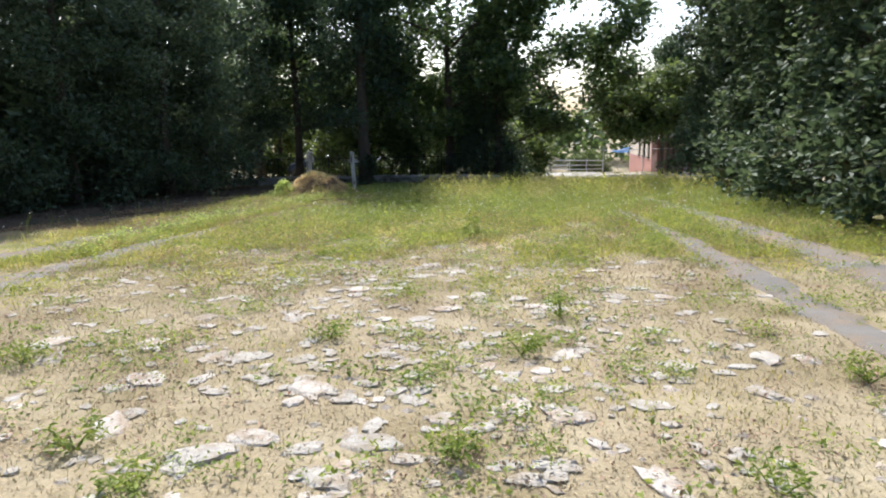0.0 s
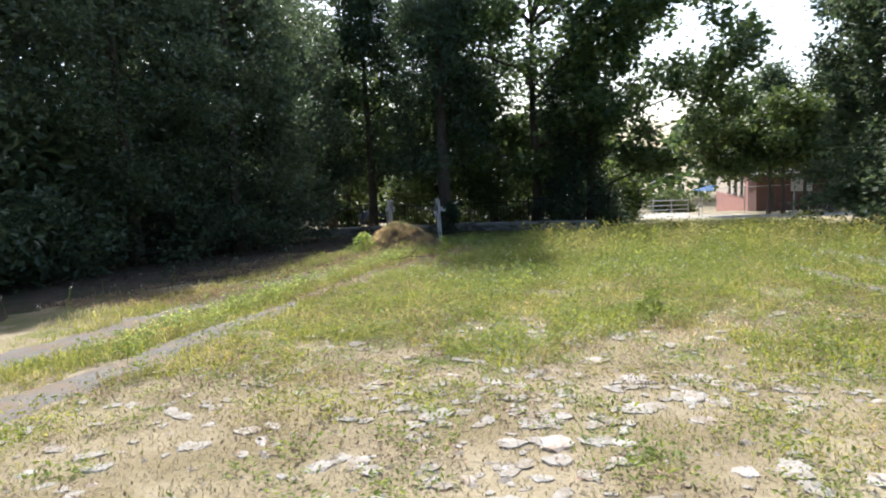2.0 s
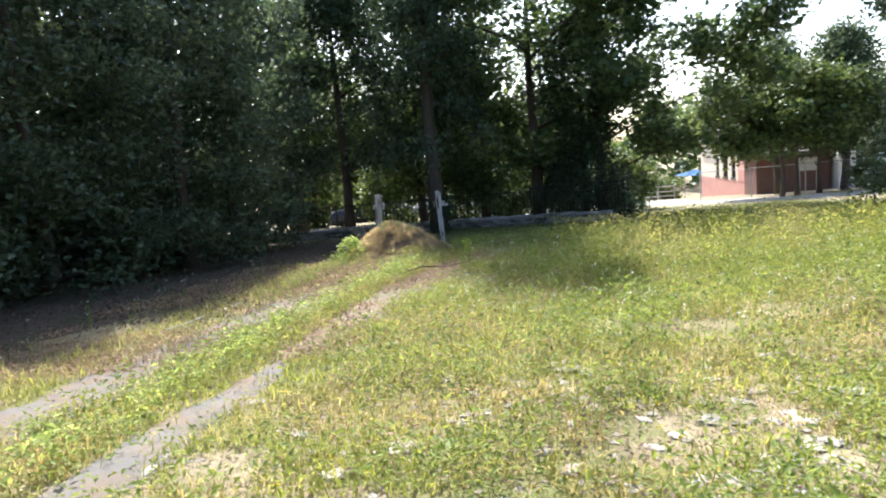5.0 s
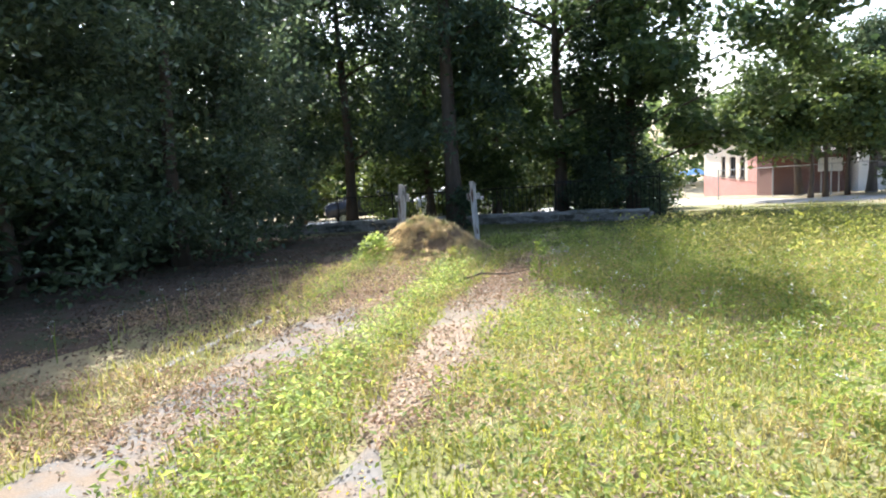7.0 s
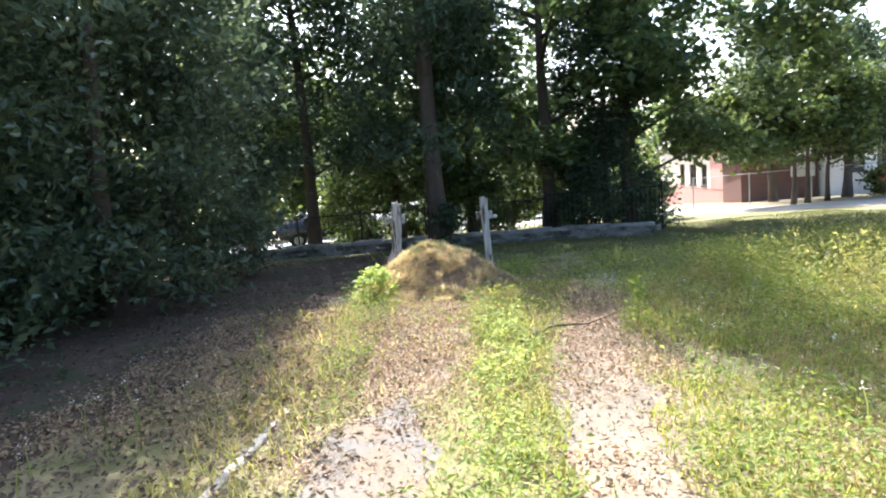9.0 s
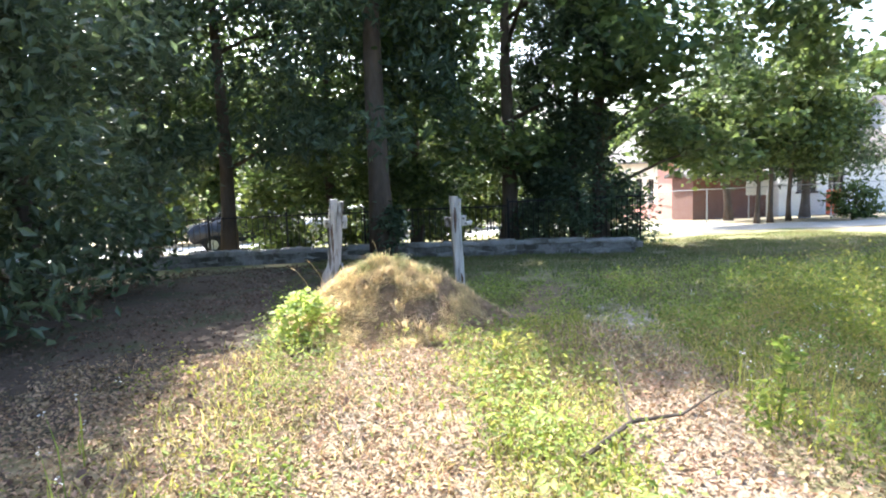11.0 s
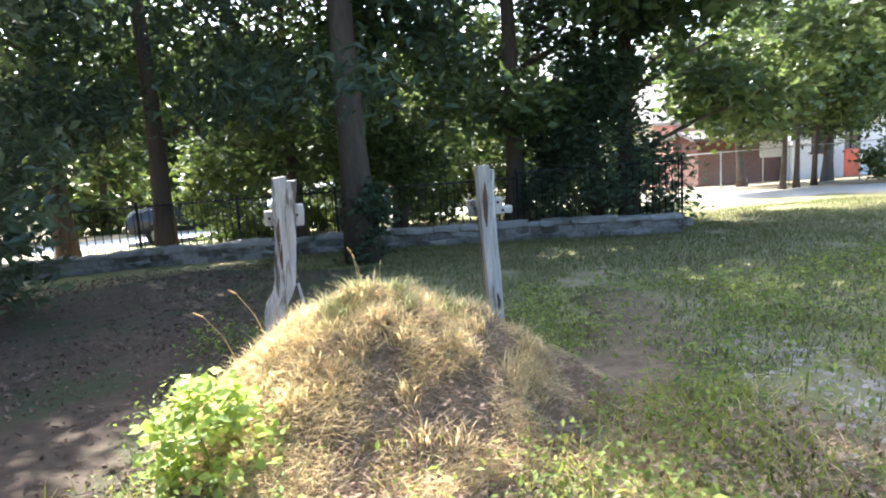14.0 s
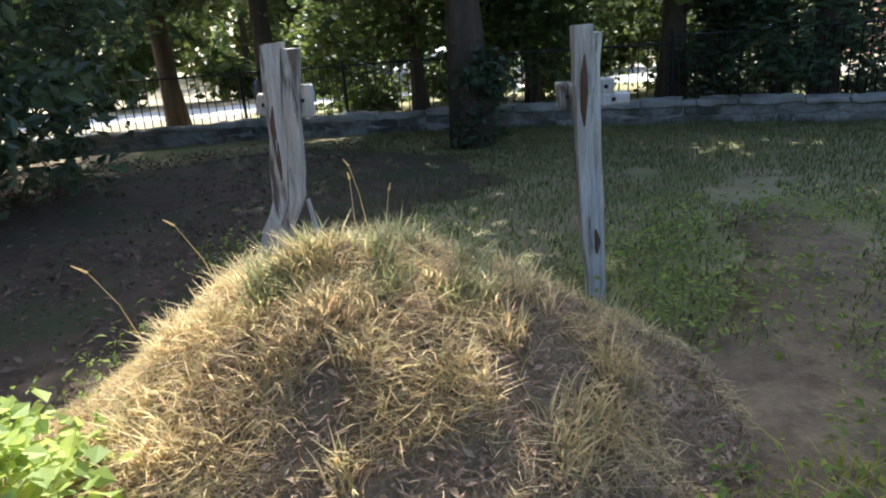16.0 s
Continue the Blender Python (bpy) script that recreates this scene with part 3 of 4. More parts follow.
for (xa, ya), (xb, yb) in zip(WALL, WALL[1:]):
    ln = math.hypot(xb - xa, yb - ya)
    ang = math.degrees(math.atan2(yb - ya, xb - xa))
    za, zb = gz(xa, ya), gz(xb, yb)
    tilt = Matrix.Rotation(-math.atan2(zb - za, ln), 4, "Y")
    m = frame_at(xa, ya, za, ang) @ tilt
    bm = bmesh.new()
    box(bm, 0, -0.14, -0.2, ln, 0.14, WH - 0.06, 0, m)
    part("core", bm, M_MORTAR, low_wall)
    q = 0.0
    while q < ln - 0.05:
        w = min(wr.uniform(0.5, 0.9), ln - q)
        bm = bmesh.new()
        hh = wr.uniform(0.0, 0.05)
        box(bm, q + 0.006, -0.2 + wr.uniform(-0.02, 0.03), WH - 0.07, q + w - 0.006, 0.2, WH + hh, 0.018)
        bmesh.ops.subdivide_edges(bm, edges=[e for e in bm.edges if e.calc_length() > 0.2], cuts=4, use_grid_fill=True)
        for v in bm.verts:
            v.co = m @ (v.co + noise.noise_vector(v.co * 6 + Vector((xa, 0, 0))) * 0.035)
        part("coping_slab", bm, M_COPING, low_wall)
        q += w
    for row in range(2):
        q = wr.uniform(-0.2, 0)
        while q < ln - 0.15:
            w = wr.uniform(0.2, 0.7)
            for side in (1, -1):
                ob = put(new("stone", wr.choice(stone_meshes)), low_wall)
                ob.matrix_basis = m @ Matrix.Translation((q + w / 2, side * 0.125, -0.02 + row * 0.14 + 0.07)) @ Matrix.Rotation(wr.choice((0, math.pi)), 4, "X") @ Matrix.Rotation(wr.uniform(-0.16, 0.16), 4, "Y") @ Matrix.Diagonal((w - 0.02, wr.uniform(0.05, 0.1), wr.uniform(0.1, 0.15), 1))
            q += w


# ---- broken wooden crosses' posts ----
def worn_post(label, x, y, stations, depth, stub, split, deg=0):
    """stations: (height, sideways shift, width). stub: crossbar remains as (x0, x1, z0, z1)."""
    base = gz(x, y)
    t = empty("wooden_post", x, y, base, label, "post", "old wooden posts", deg)
    for part_i, (f0, f1, dy, cut) in enumerate(((-0.5, split - 0.02, 0.0, 0.0), (split, 0.5, 0.012, -0.035))):
        bm = bmesh.new()
        rings = []
        zs = np.linspace(stations[0][0], stations[-1][0] + cut, 22)
        st = np.array(stations)
        for i, z in enumerate(zs):
            o, w = np.interp(z, st[:, 0], st[:, 1]), np.interp(z, st[:, 0], st[:, 2])
            j = lambda k: 0.008 * noise.noise((z * 7, k * 3.1 + part_i * 9, x))
            a, b, d = o + f0 * w, o + f1 * w, depth * (0.5 + 0.1 * noise.noise((z * 3, x, part_i)))
            pts = [(a + j(1), -d + dy + j(2)), ((a + b) / 2 + j(9), -d + dy - 0.006 + 2 * j(3)), (b + j(4), -d + dy + j(5)), (b + j(6), d + j(7)), (a + j(8), d + j(2))]
            tilt = 0.014 * noise.noise((i * 3.7, x, 1)) if i == 21 else 0
            rings.append([bm.verts.new((p[0], p[1], z + (tilt + 0.015 * noise.noise((p[0] * 30, p[1] * 30, 2)) if i == 21 else 0))) for p in pts])
        for A, B in zip(rings, rings[1:]):
            for q in range(5):
                bm.faces.new((A[q], A[(q + 1) % 5], B[(q + 1) % 5], B[q]))
        bm.faces.new(rings[0][::-1])
        bm.faces.new(rings[-1])
        part("split_beam", bm, M_OLDWOOD, t)
    for x0, x1, z0, z1, yy in stub:
        bm = bmesh.new()
        box(bm, x0, -0.03 + yy, z0, x1, 0.03 + yy, z1, 0.008)
        bmesh.ops.subdivide_edges(bm, edges=bm.edges[:], cuts=2, use_grid_fill=True)
        for v in bm.verts:
            v.co += noise.noise_vector(v.co * 14 + Vector((x, 0, 0))) * 0.014
        cb = part("crossbar_stub", bm, M_OLDWOOD, t, "broken grey crossbar end")
        bm = bmesh.new()
        tube(bm, [((x0 + x1) / 2, -0.036 + yy, (z0 + z1) / 2), ((x0 + x1) / 2, -0.02 + yy, (z0 + z1) / 2)], [0.011, 0.011], 8)
        part("bolt_hole", bm, M_IRON, cb)
    return t


p1 = worn_post("weathered grey split wooden post with broken crossbar", -4.68, 23.85,
               [(-0.25, -0.16, 0.15), (0.18, -0.13, 0.15), (0.45, -0.09, 0.165), (0.6, 0.0, 0.16), (0.95, 0.04, 0.165), (1.22, 0.05, 0.17), (1.46, 0.08, 0.185)], 0.14,
               [(0.09, 0.2, 1.07, 1.24, 0.06), (-0.1, -0.03, 1.09, 1.2, 0.06)], 0.06)
p2 = worn_post("weathered grey wooden post with splintered crossbar", -3.08, 23.6,
               [(-0.2, 0.05, 0.09), (0.1, 0.04, 0.09), (0.4, 0.02, 0.115), (0.8, 0.0, 0.12), (1.2, -0.01, 0.125), (1.43, -0.01, 0.135)], 0.11,
               [(-0.145, -0.05, 1.03, 1.16, 0.055), (0.05, 0.14, 1.09, 1.17, 0.055), (0.05, 0.215, 1.035, 1.095, 0.05)], 0.18)
for t_, (a, b, z0, z1) in ((p2, (-0.05, -0.012, 0.95, 1.3)), (p2, (0.02, 0.05, 0.28, 0.42)), (p1, (-0.02, 0.012, 0.75, 1.15))):
    bm = bmesh.new()
    dpt = 0.064 if t_ is p2 else 0.082
    box(bm, a, -dpt, z0, b, -0.02, z1, 0.006)
    bmesh.ops.subdivide_edges(bm, edges=bm.edges[:], cuts=3, use_grid_fill=True)
    for v in bm.verts:
        k_ = (v.co.z - z0) / (z1 - z0)
        v.co.x = (a + b) / 2 + (v.co.x - (a + b) / 2) * (0.15 + 0.85 * math.sin(math.pi * min(max(k_, 0), 1)) ** 0.7) + 0.014 * noise.noise((v.co.z * 16, z0, 1))
    part("rotten_streak", bm, M_ROT, t_, "dark rotten streak")
bm = bmesh.new()
tube(bm, [(0.1, 0.02, 0.62), (0.14, -0.02, 0.4), (0.2, -0.03, 0.24)], [0.012, 0.016, 0.006], 5)
part("splinter", bm, M_OLDWOOD, p1)


# ---- heap of cut grass ----
HX, HY, HR, HH = -4.13, 22.5, 1.16, 0.72


def heap_z(x, y):
    dx, dy = (x - HX) / HR, (y - HY) / (HR * 0.95)
    r = np.sqrt(dx * dx + dy * dy)
    return gza(x, y) + HH * (0.5 + 0.5 * np.cos(np.clip(r / 1.25, 0, 1) * np.pi)) ** 0.8 + ((vnoise(x, y, 0.42, 3) - 0.5) * 0.17 + (vnoise(x, y, 0.15, 5) - 0.5) * 0.07) * np.clip(1.25 - r, 0, 1) ** 0.6


heap = empty("grass_heap", 0, 0, 0, "mound of dry cut grass and soil", "mound")
hx, hy = np.meshgrid(np.linspace(HX - 1.5, HX + 1.5, 90), np.linspace(HY - 1.5, HY + 1.5, 90))
hz = heap_z(hx, hy) + (vnoise(hx, hy, 0.08, 4) - 0.5) * 0.04 - 0.02
edge = np.hypot(hx - HX, hy - HY) > 1.38
hz[edge] = gza(hx, hy)[edge] - 0.1
HV = np.stack([hx, hy, hz], 2).reshape(-1, 3)
i_ = (np.arange(89)[:, None] * 90 + np.arange(89)[None, :]).ravel()
put(new("soil_core", arr_mesh("soil_core", HV, np.stack([i_, i_ + 1, i_ + 91, i_ + 90], 1), M_SOIL, True)), heap)
n = 82000
ra, aa = 1.34 * np.sqrt(rs.random(n)), rs.random(n) * 2 * np.pi
x, y = HX + ra * np.cos(aa), HY + ra * np.sin(aa)
cover = vnoise(x, y, 0.3, 8) + 0.35 * vnoise(x, y, 0.1, 9) + 0.22 * (y - HY) - 0.16 * (x - HX)
keep = cover > 0.22 + 0.3 * rs.random(n)
x, y = x[keep], y[keep]
V, F = leaves(rs, np.stack([x, y, heap_z(x, y) + 0.05 * rs.random(len(x)) ** 2], 1), 0.05 + 0.10 * rs.random(len(x)) ** 2, 0.0, 0.03, 0.0)
tagged(put(new("dry_straw", arr_mesh("dry_straw", V, F, M_DRY)), heap), "pale yellow dry straw", kind="stuff")
n = 40000
ra, aa = 1.34 * np.sqrt(rs.random(n)), rs.random(n) * 2 * np.pi
x, y = HX + ra * np.cos(aa), HY + ra * np.sin(aa)
V, F = leaves(rs, np.stack([x, y, heap_z(x, y) + 0.03 * rs.random(n) ** 2], 1), 0.04 + 0.08 * rs.random(n) ** 2, 0.0, 0.05, 0.0)
tagged(put(new("brown_straw", arr_mesh("brown_straw", V, F, M_DEADLEAF)), heap), "matted brown rotting straw", kind="stuff")
n = 1500
ra, aa = 1.2 * np.sqrt(rs.random(n)), rs.random(n) * 2 * np.pi
x, y = HX + ra * np.cos(aa), HY + ra * np.sin(aa)
keep = vnoise(x, y, 0.25, 15) > 0.62
x, y = x[keep], y[keep]
V, F = blades(rs, x, y, heap_z(x, y) - 0.01, 0.03 + 0.07 * rs.random(len(x)), 0.003 + 0.003 * rs.random(len(x)), 0.9)
tagged(put(new("green_straw", arr_mesh("green_straw", V, F, M_GRASS)), heap), "scattered green blades", kind="stuff")
n = 4500
ra, aa = 1.3 * np.sqrt(rs.random(n)), rs.random(n) * 2 * np.pi
x, y = HX + ra * np.cos(aa), HY + ra * np.sin(aa)
V, F = leaves(rs, np.stack([x, y, heap_z(x, y) + 0.015], 1), 0.018 + 0.03 * rs.random(n), 0.0, 0.5, 1.0)
tagged(put(new("dead_leaves", arr_mesh("dead_leaves", V, F, M_DEADLEAF)), heap), "brown crumpled leaves", kind="stuff")
# tussocks of long grass on the crest and flanks
for mat_, nm, lb, cnt, per, hh in ((M_TUSSOCK, "grass_tussock", "grey-green grass tussocks on the crest", 18, 100, 0.11), (M_DRY, "dry_tussock", "dry yellow grass tufts", 80, 60, 0.10)):
    ra, aa = 1.05 * rs.random(cnt) ** 0.6, rs.random(cnt) * 2 * np.pi
    if mat_ is M_TUSSOCK:
        ra *= 0.55
    cx_, cy_ = HX + 0.1 + ra * np.cos(aa), HY + ra * np.sin(aa)
    x, y = np.repeat(cx_, per) + rs.normal(size=cnt * per) * 0.035, np.repeat(cy_, per) + rs.normal(size=cnt * per) * 0.035
    V, F = blades(rs, x, y, heap_z(x, y) - 0.01, hh * (0.4 + 0.8 * rs.random(len(x))), 0.003 + 0.003 * rs.random(len(x)), 1.1)
    tagged(put(new(nm, arr_mesh(nm, V, F, mat_)), heap), lb, kind="stuff")
# long dry stalks leaning out of it
for x, y, ang, ln in ((-4.78, 22.95, 140, 0.5), (-4.95, 22.5, 150, 0.42), (-4.2, 22.9, 95, 0.34), (-4.08, 22.85, 80, 0.28), (-4.15, 23.0, 110, 0.4)):
    bm = bmesh.new()
    z = float(heap_z(np.array(x), np.array(y)))
    e = (x + 0.55 * ln * math.cos(radians(ang)), y + 0.1 * math.sin(radians(ang)), z + 0.8 * ln)
    tube(bm, [(x, y, z - 0.03), ((x + e[0]) / 2, (y + e[1]) / 2, z + 0.5 * ln), e], [0.0028, 0.0022, 0.0015], 5)
    tube(bm, [e, (e[0] + 0.06 * math.cos(radians(ang)), e[1], e[2] + 0.03)], [0.006, 0.002], 5)
    part("dry_stalk", bm, M_DRY, heap)

# leafy plant beside the heap
lp = empty("leafy_plant", -5.08, 21.72, gz(-5.08, 21.72), "bright green leafy plant beside the grass mound", "plant")
c, p = crown_points(rs, 950, 0.05, 0.5, 0.3, "round", 44, 0.055)
V, F = leaves(rs, p, 0.035 + 0.045 * rs.random(len(p)), 0.1, 0.85, 0.7)
put(new("foliage", arr_mesh("foliage", V, F, M_BRIGHTLEAF)), lp)
for q in range(9):
    bm = bmesh.new()
    tube(bm, [(0.03 * math.cos(q), 0.03 * math.sin(q), -0.03), tuple(c[q] * np.array([0.5, 0.5, 0.6])), tuple(c[q])], [0.006, 0.005, 0.002], 5)
    part("stem", bm, M_WEED, lp)


# ---- buildings ----
def building(name, label, corner, deg, length, depth, h, mats, roof_h, wins, dado=0.0, eave=0.35, base=None):
    """A rendered house whose front runs from the corner along +x of its own frame; wins: (x0, x1, z0, z1)."""
    z = gz(*corner) - 0.25 if base is None else base
    t = empty(name, corner[0], corner[1], z, label, "building", deg=deg)
    xs = sorted({0, length, *[v for w in wins for v in w[:2]]})
    solid = []
    for a, b in zip(xs, xs[1:]):
        w = [q for q in wins if q[0] <= a and q[1] >= b]
        if w:
            solid += [(a, 0, dado, b, 0.3, w[0][2]), (a, 0, w[0][3], b, 0.3, h)]
        else:
            solid.append((a, 0, dado, b, 0.3, h))
    solid += [(0, 0.3, dado, 0.3, depth, h), (length - 0.3, 0.3, dado, length, depth, h), (0.3, depth - 0.3, dado, length - 0.3, depth, h)]
    for q in solid:
        bm = bmesh.new()
        box(bm, *q)
        part("wall", bm, mats[0], t)
    if dado:
        bm = bmesh.new()
        box(bm, -0.02, -0.02, -1.5, length + 0.02, depth + 0.02, dado)
        part("dado", bm, mats[1], t, "pink painted lower wall")
    bm = bmesh.new()
    e = eave
    vs = [bm.verts.new(q) for q in ((-e, -e, h), (length + e, -e, h), (length + e, depth + e, h), (-e, depth + e, h), (-e, depth / 2, h + roof_h), (length + e, depth / 2, h + roof_h))]
    up = [bm.verts.new(v.co + Vector((0, 0, 0.16))) for v in vs]
    for q in ((0, 1, 5, 4), (2, 3, 4, 5)):
        bm.faces.new([up[k] for k in q])
        bm.faces.new([vs[k] for k in q[::-1]])
    for a, b in ((0, 1), (2, 3), (0, 4), (4, 3), (1, 5), (5, 2)):
        bm.faces.new((vs[a], vs[b], up[b], up[a]))
    part("roof", bm, mats[2], t)
    for X, dx in ((0.02, 0.1), (length - 0.02, -0.1)):
        bm = bmesh.new()
        A = [bm.verts.new(q) for q in ((X, 0, h), (X, depth, h), (X, depth / 2, h + roof_h))]
        B = [bm.verts.new(v.co + Vector((dx, 0, 0))) for v in A]
        bm.faces.new(A)
        bm.faces.new(B[::-1])
        for k in range(3):
            bm.faces.new((A[k], A[(k + 1) % 3], B[(k + 1) % 3], B[k]))
        part("gable", bm, mats[0], t)
    for a, b, z0, z1 in wins:
        bm = bmesh.new()
        box(bm, a, 0.14, z0, b, 0.17, z1)
        win = part("window", bm, M_GLASS, t)
        bm = bmesh.new()
        for q in ((a, z0, a + 0.07, z1), (b - 0.07, z0, b, z1), (a + 0.07, z0, b - 0.07, z0 + 0.07), (a + 0.07, z1 - 0.07, b - 0.07, z1), ((a + b) / 2 - 0.025, z0 + 0.07, (a + b) / 2 + 0.025, z1 - 0.07)):
            box(bm, q[0], 0.08, q[1], q[2], 0.14, q[3])
        part("window_frame", bm, M_DARKWOOD, win)
        bm = bmesh.new()
        box(bm, a - 0.08, -0.08, z0 - 0.1, b + 0.08, 0.1, z0, 0.01)
        part("sill", bm, M_DARKWOOD, win)
    return t


# front of the pink house runs back from its near corner, facing the gate
pk = building("house", "small pink and cream rendered house with dark roof", (17.75, 64.0), -96.5, 12.8, 7.0, 3.4, (M_CREAM, M_PINK, M_ROOF), 2.6,
              [(4.6, 5.6, 1.0, 2.4), (6.6, 7.9, 1.0, 2.4), (8.8, 9.8, 1.0, 2.4)], 0.85, base=-2.6)
bm = bmesh.new()
box(bm, 10.5, -0.05, 0.85, 12.86, 0.02, 3.38)
box(bm, 12.78, 0.02, 0.852, 12.86, 6.9, 3.38)
part("corner_panel", bm, M_PINK, pk, "pink painted corner of the wall")
bk = building("outbuilding", "low red brick outbuilding with plain walls", (15.0, 47.2), -10, 4.0, 3.0, 2.4, (M_BRICK, M_BRICK, M_ROOF), 0.35, [])
wh = building("house", "white rendered house with low windows", (18.9, 45.6), -12, 6.5, 7.0, 3.1, (M_WHITE, M_WHITE, M_ROOF), 1.5, [(0.9, 1.9, 1.5, 2.7), (2.5, 3.3, 1.5, 2.7)])
gy = building("house", "grey rendered house beside the white one", (25.6, 43.8), -12, 7.0, 7.0, 4.2, (M_GREY, M_GREY, M_ROOF), 2.0, [(1.5, 2.6, 1.5, 2.8), (4.2, 5.3, 1.5, 2.8)])
bm = bmesh.new()
box(bm, -0.35, -0.06, 0, 0.35, 0.06, 1.25, 0.03)
nb = empty("notice_board", 20.9, 44.2, gz(20.9, 44.2), "orange-red upright board against the white house", "sign", deg=-12)
part("board", bm, M_RED, nb)
bm = bmesh.new()
box(bm, -0.55, -0.03, 1.15, 0.55, 0.03, 1.85, 0.01)
sg = empty("sign", 16.2, 43.6, gz(16.2, 43.6), "blank white sign board on two posts", "sign", deg=-20)
part("board", bm, M_WHITE, sg)
for q in (-0.4, 0.4):
    bm = bmesh.new()
    tube(bm, [(q, 0.055, -0.1), (q, 0.055, 1.85)], [0.025, 0.025], 8)
    part("post", bm, M_GALV, sg)


# ---- fences ----
def fence_run(name, label, a, b, h, post_gap, mat, rails, bars=0.0, mesh_gap=0.0, pr=0.03):
    t = empty(name, a[0], a[1], gz(*a), label, "fence", deg=math.degrees(math.atan2(b[1] - a[1], b[0] - a[0])))
    ln = math.hypot(b[0] - a[0], b[1] - a[1])
    sl = (gz(*b) - gz(*a)) / ln
    npost = int(ln / post_gap)
    for k in range(npost + 1):
        X = ln * k / npost
        bm = bmesh.new()
        tube(bm, [(X, 0, sl * X - 0.1), (X, 0, sl * X + h + 0.05)], [pr, pr], 8)
        part("post", bm, mat, t)
    for z, rr in rails:
        bm = bmesh.new()
        tube(bm, [(0, 0, z), (ln, 0, sl * ln + z)], [rr, rr], 6)
        part("rail", bm, mat, t)
    if bars:
        for k in range(int(ln / bars)):
            X = (k + 0.5) * bars
            bm = bmesh.new()
            tube(bm, [(X, 0, sl * X + 0.1), (X, 0, sl * X + h)], [0.011, 0.011], 5)
            part("bar", bm, mat, t)
    if mesh_gap:
        bm = bmesh.new()
        k = -h
        while k < ln:
            for sgn in (1, -1):
                x0, x1 = (k, k + h) if sgn > 0 else (k + h, k)
                f = lambda X, z: (X, 0.004 * sgn, sl * X + z)
                p, q = (x0, 0.05), (x1, h)
                pts = []
                for X, z in (p, q):
                    if X < 0 or X > ln:
                        c_ = min(max(X, 0), ln)
                        z = p[1] + (q[1] - p[1]) * (c_ - p[0]) / (q[0] - p[0])
                        X = c_
                    pts.append(f(X, z))
                if (Vector(pts[0]) - Vector(pts[1])).length > 0.02:
                    tube(bm, pts, [0.003, 0.003], 3)
            k += mesh_gap
        tagged(part("wire_mesh", bm, mat, t), kind="stuff")
    return t


fence_run("chain_link_fence", "galvanised chain-link fence with steel posts", (10.3, 43.2), (23.5, 36.4), 1.5, 2.3, M_GALV, [(1.5, 0.022), (0.08, 0.01)], mesh_gap=0.16)
fence_run("iron_railing", "black iron railing with upright bars", (3.2, 30.55), (0.0, 31.4), 1.35, 2.0, M_IRON, [(1.3, 0.02), (0.15, 0.02)], bars=0.13, pr=0.022)
for (xa, ya), (xb, yb) in zip(WALL[1:5], WALL[2:6]):
    fence_run("iron_railing", "black iron railing behind the low wall", (xa, ya + 0.55), (xb, yb + 0.55), 1.25, 2.0, M_IRON, [(1.2, 0.018), (0.2, 0.018)], bars=0.15, pr=0.03)
fence_run("rail_fence", "pale three-rail fence along the road", (7.0, 53.0), (14.5, 61.0), 1.1, 2.4, M_GALV, [(1.05, 0.04), (0.65, 0.04), (0.3, 0.04)], pr=0.05)
fence_run("rail_fence", "dark horizontal rail fence behind trees", (-2.5, 48.5), (7.0, 50.0), 1.1, 2.4, M_DARKWOOD, [(1.05, 0.04), (0.55, 0.04)], pr=0.05)
tree("hedge", "clipped green hedge beyond the road", 14.3, 66.0, 1.9, 0.1, 2.0, 5000, 0.22, M_LIGHTLEAF, "column", 0.05, 80, 0.3, 0.6, 0.0, 3, category="hedge")
cn = empty("canopy", 19.3, 70.0, gz(19.3, 70.0), "blue canvas canopy on four poles", "canopy")
bm = bmesh.new()
vs = [bm.verts.new(q) for q in ((-1.5, -1.5, 2.1), (1.5, -1.5, 2.1), (1.5, 1.5, 2.1), (-1.5, 1.5, 2.1), (0, 0, 2.6))]
for a, b in ((0, 1), (1, 2), (2, 3), (3, 0)):
    bm.faces.new((vs[a], vs[b], vs[4]))
bmesh.ops.solidify(bm, geom=bm.faces[:], thickness=0.03)
part("cover", bm, M_BLUE, cn)
for a in (-1.45, 1.45):
    for b in (-1.45, 1.45):
        bm = bmesh.new()
        tube(bm, [(a, b, 0), (a, b, 2.1)], [0.025, 0.025], 6)
        part("pole", bm, M_GALV, cn)


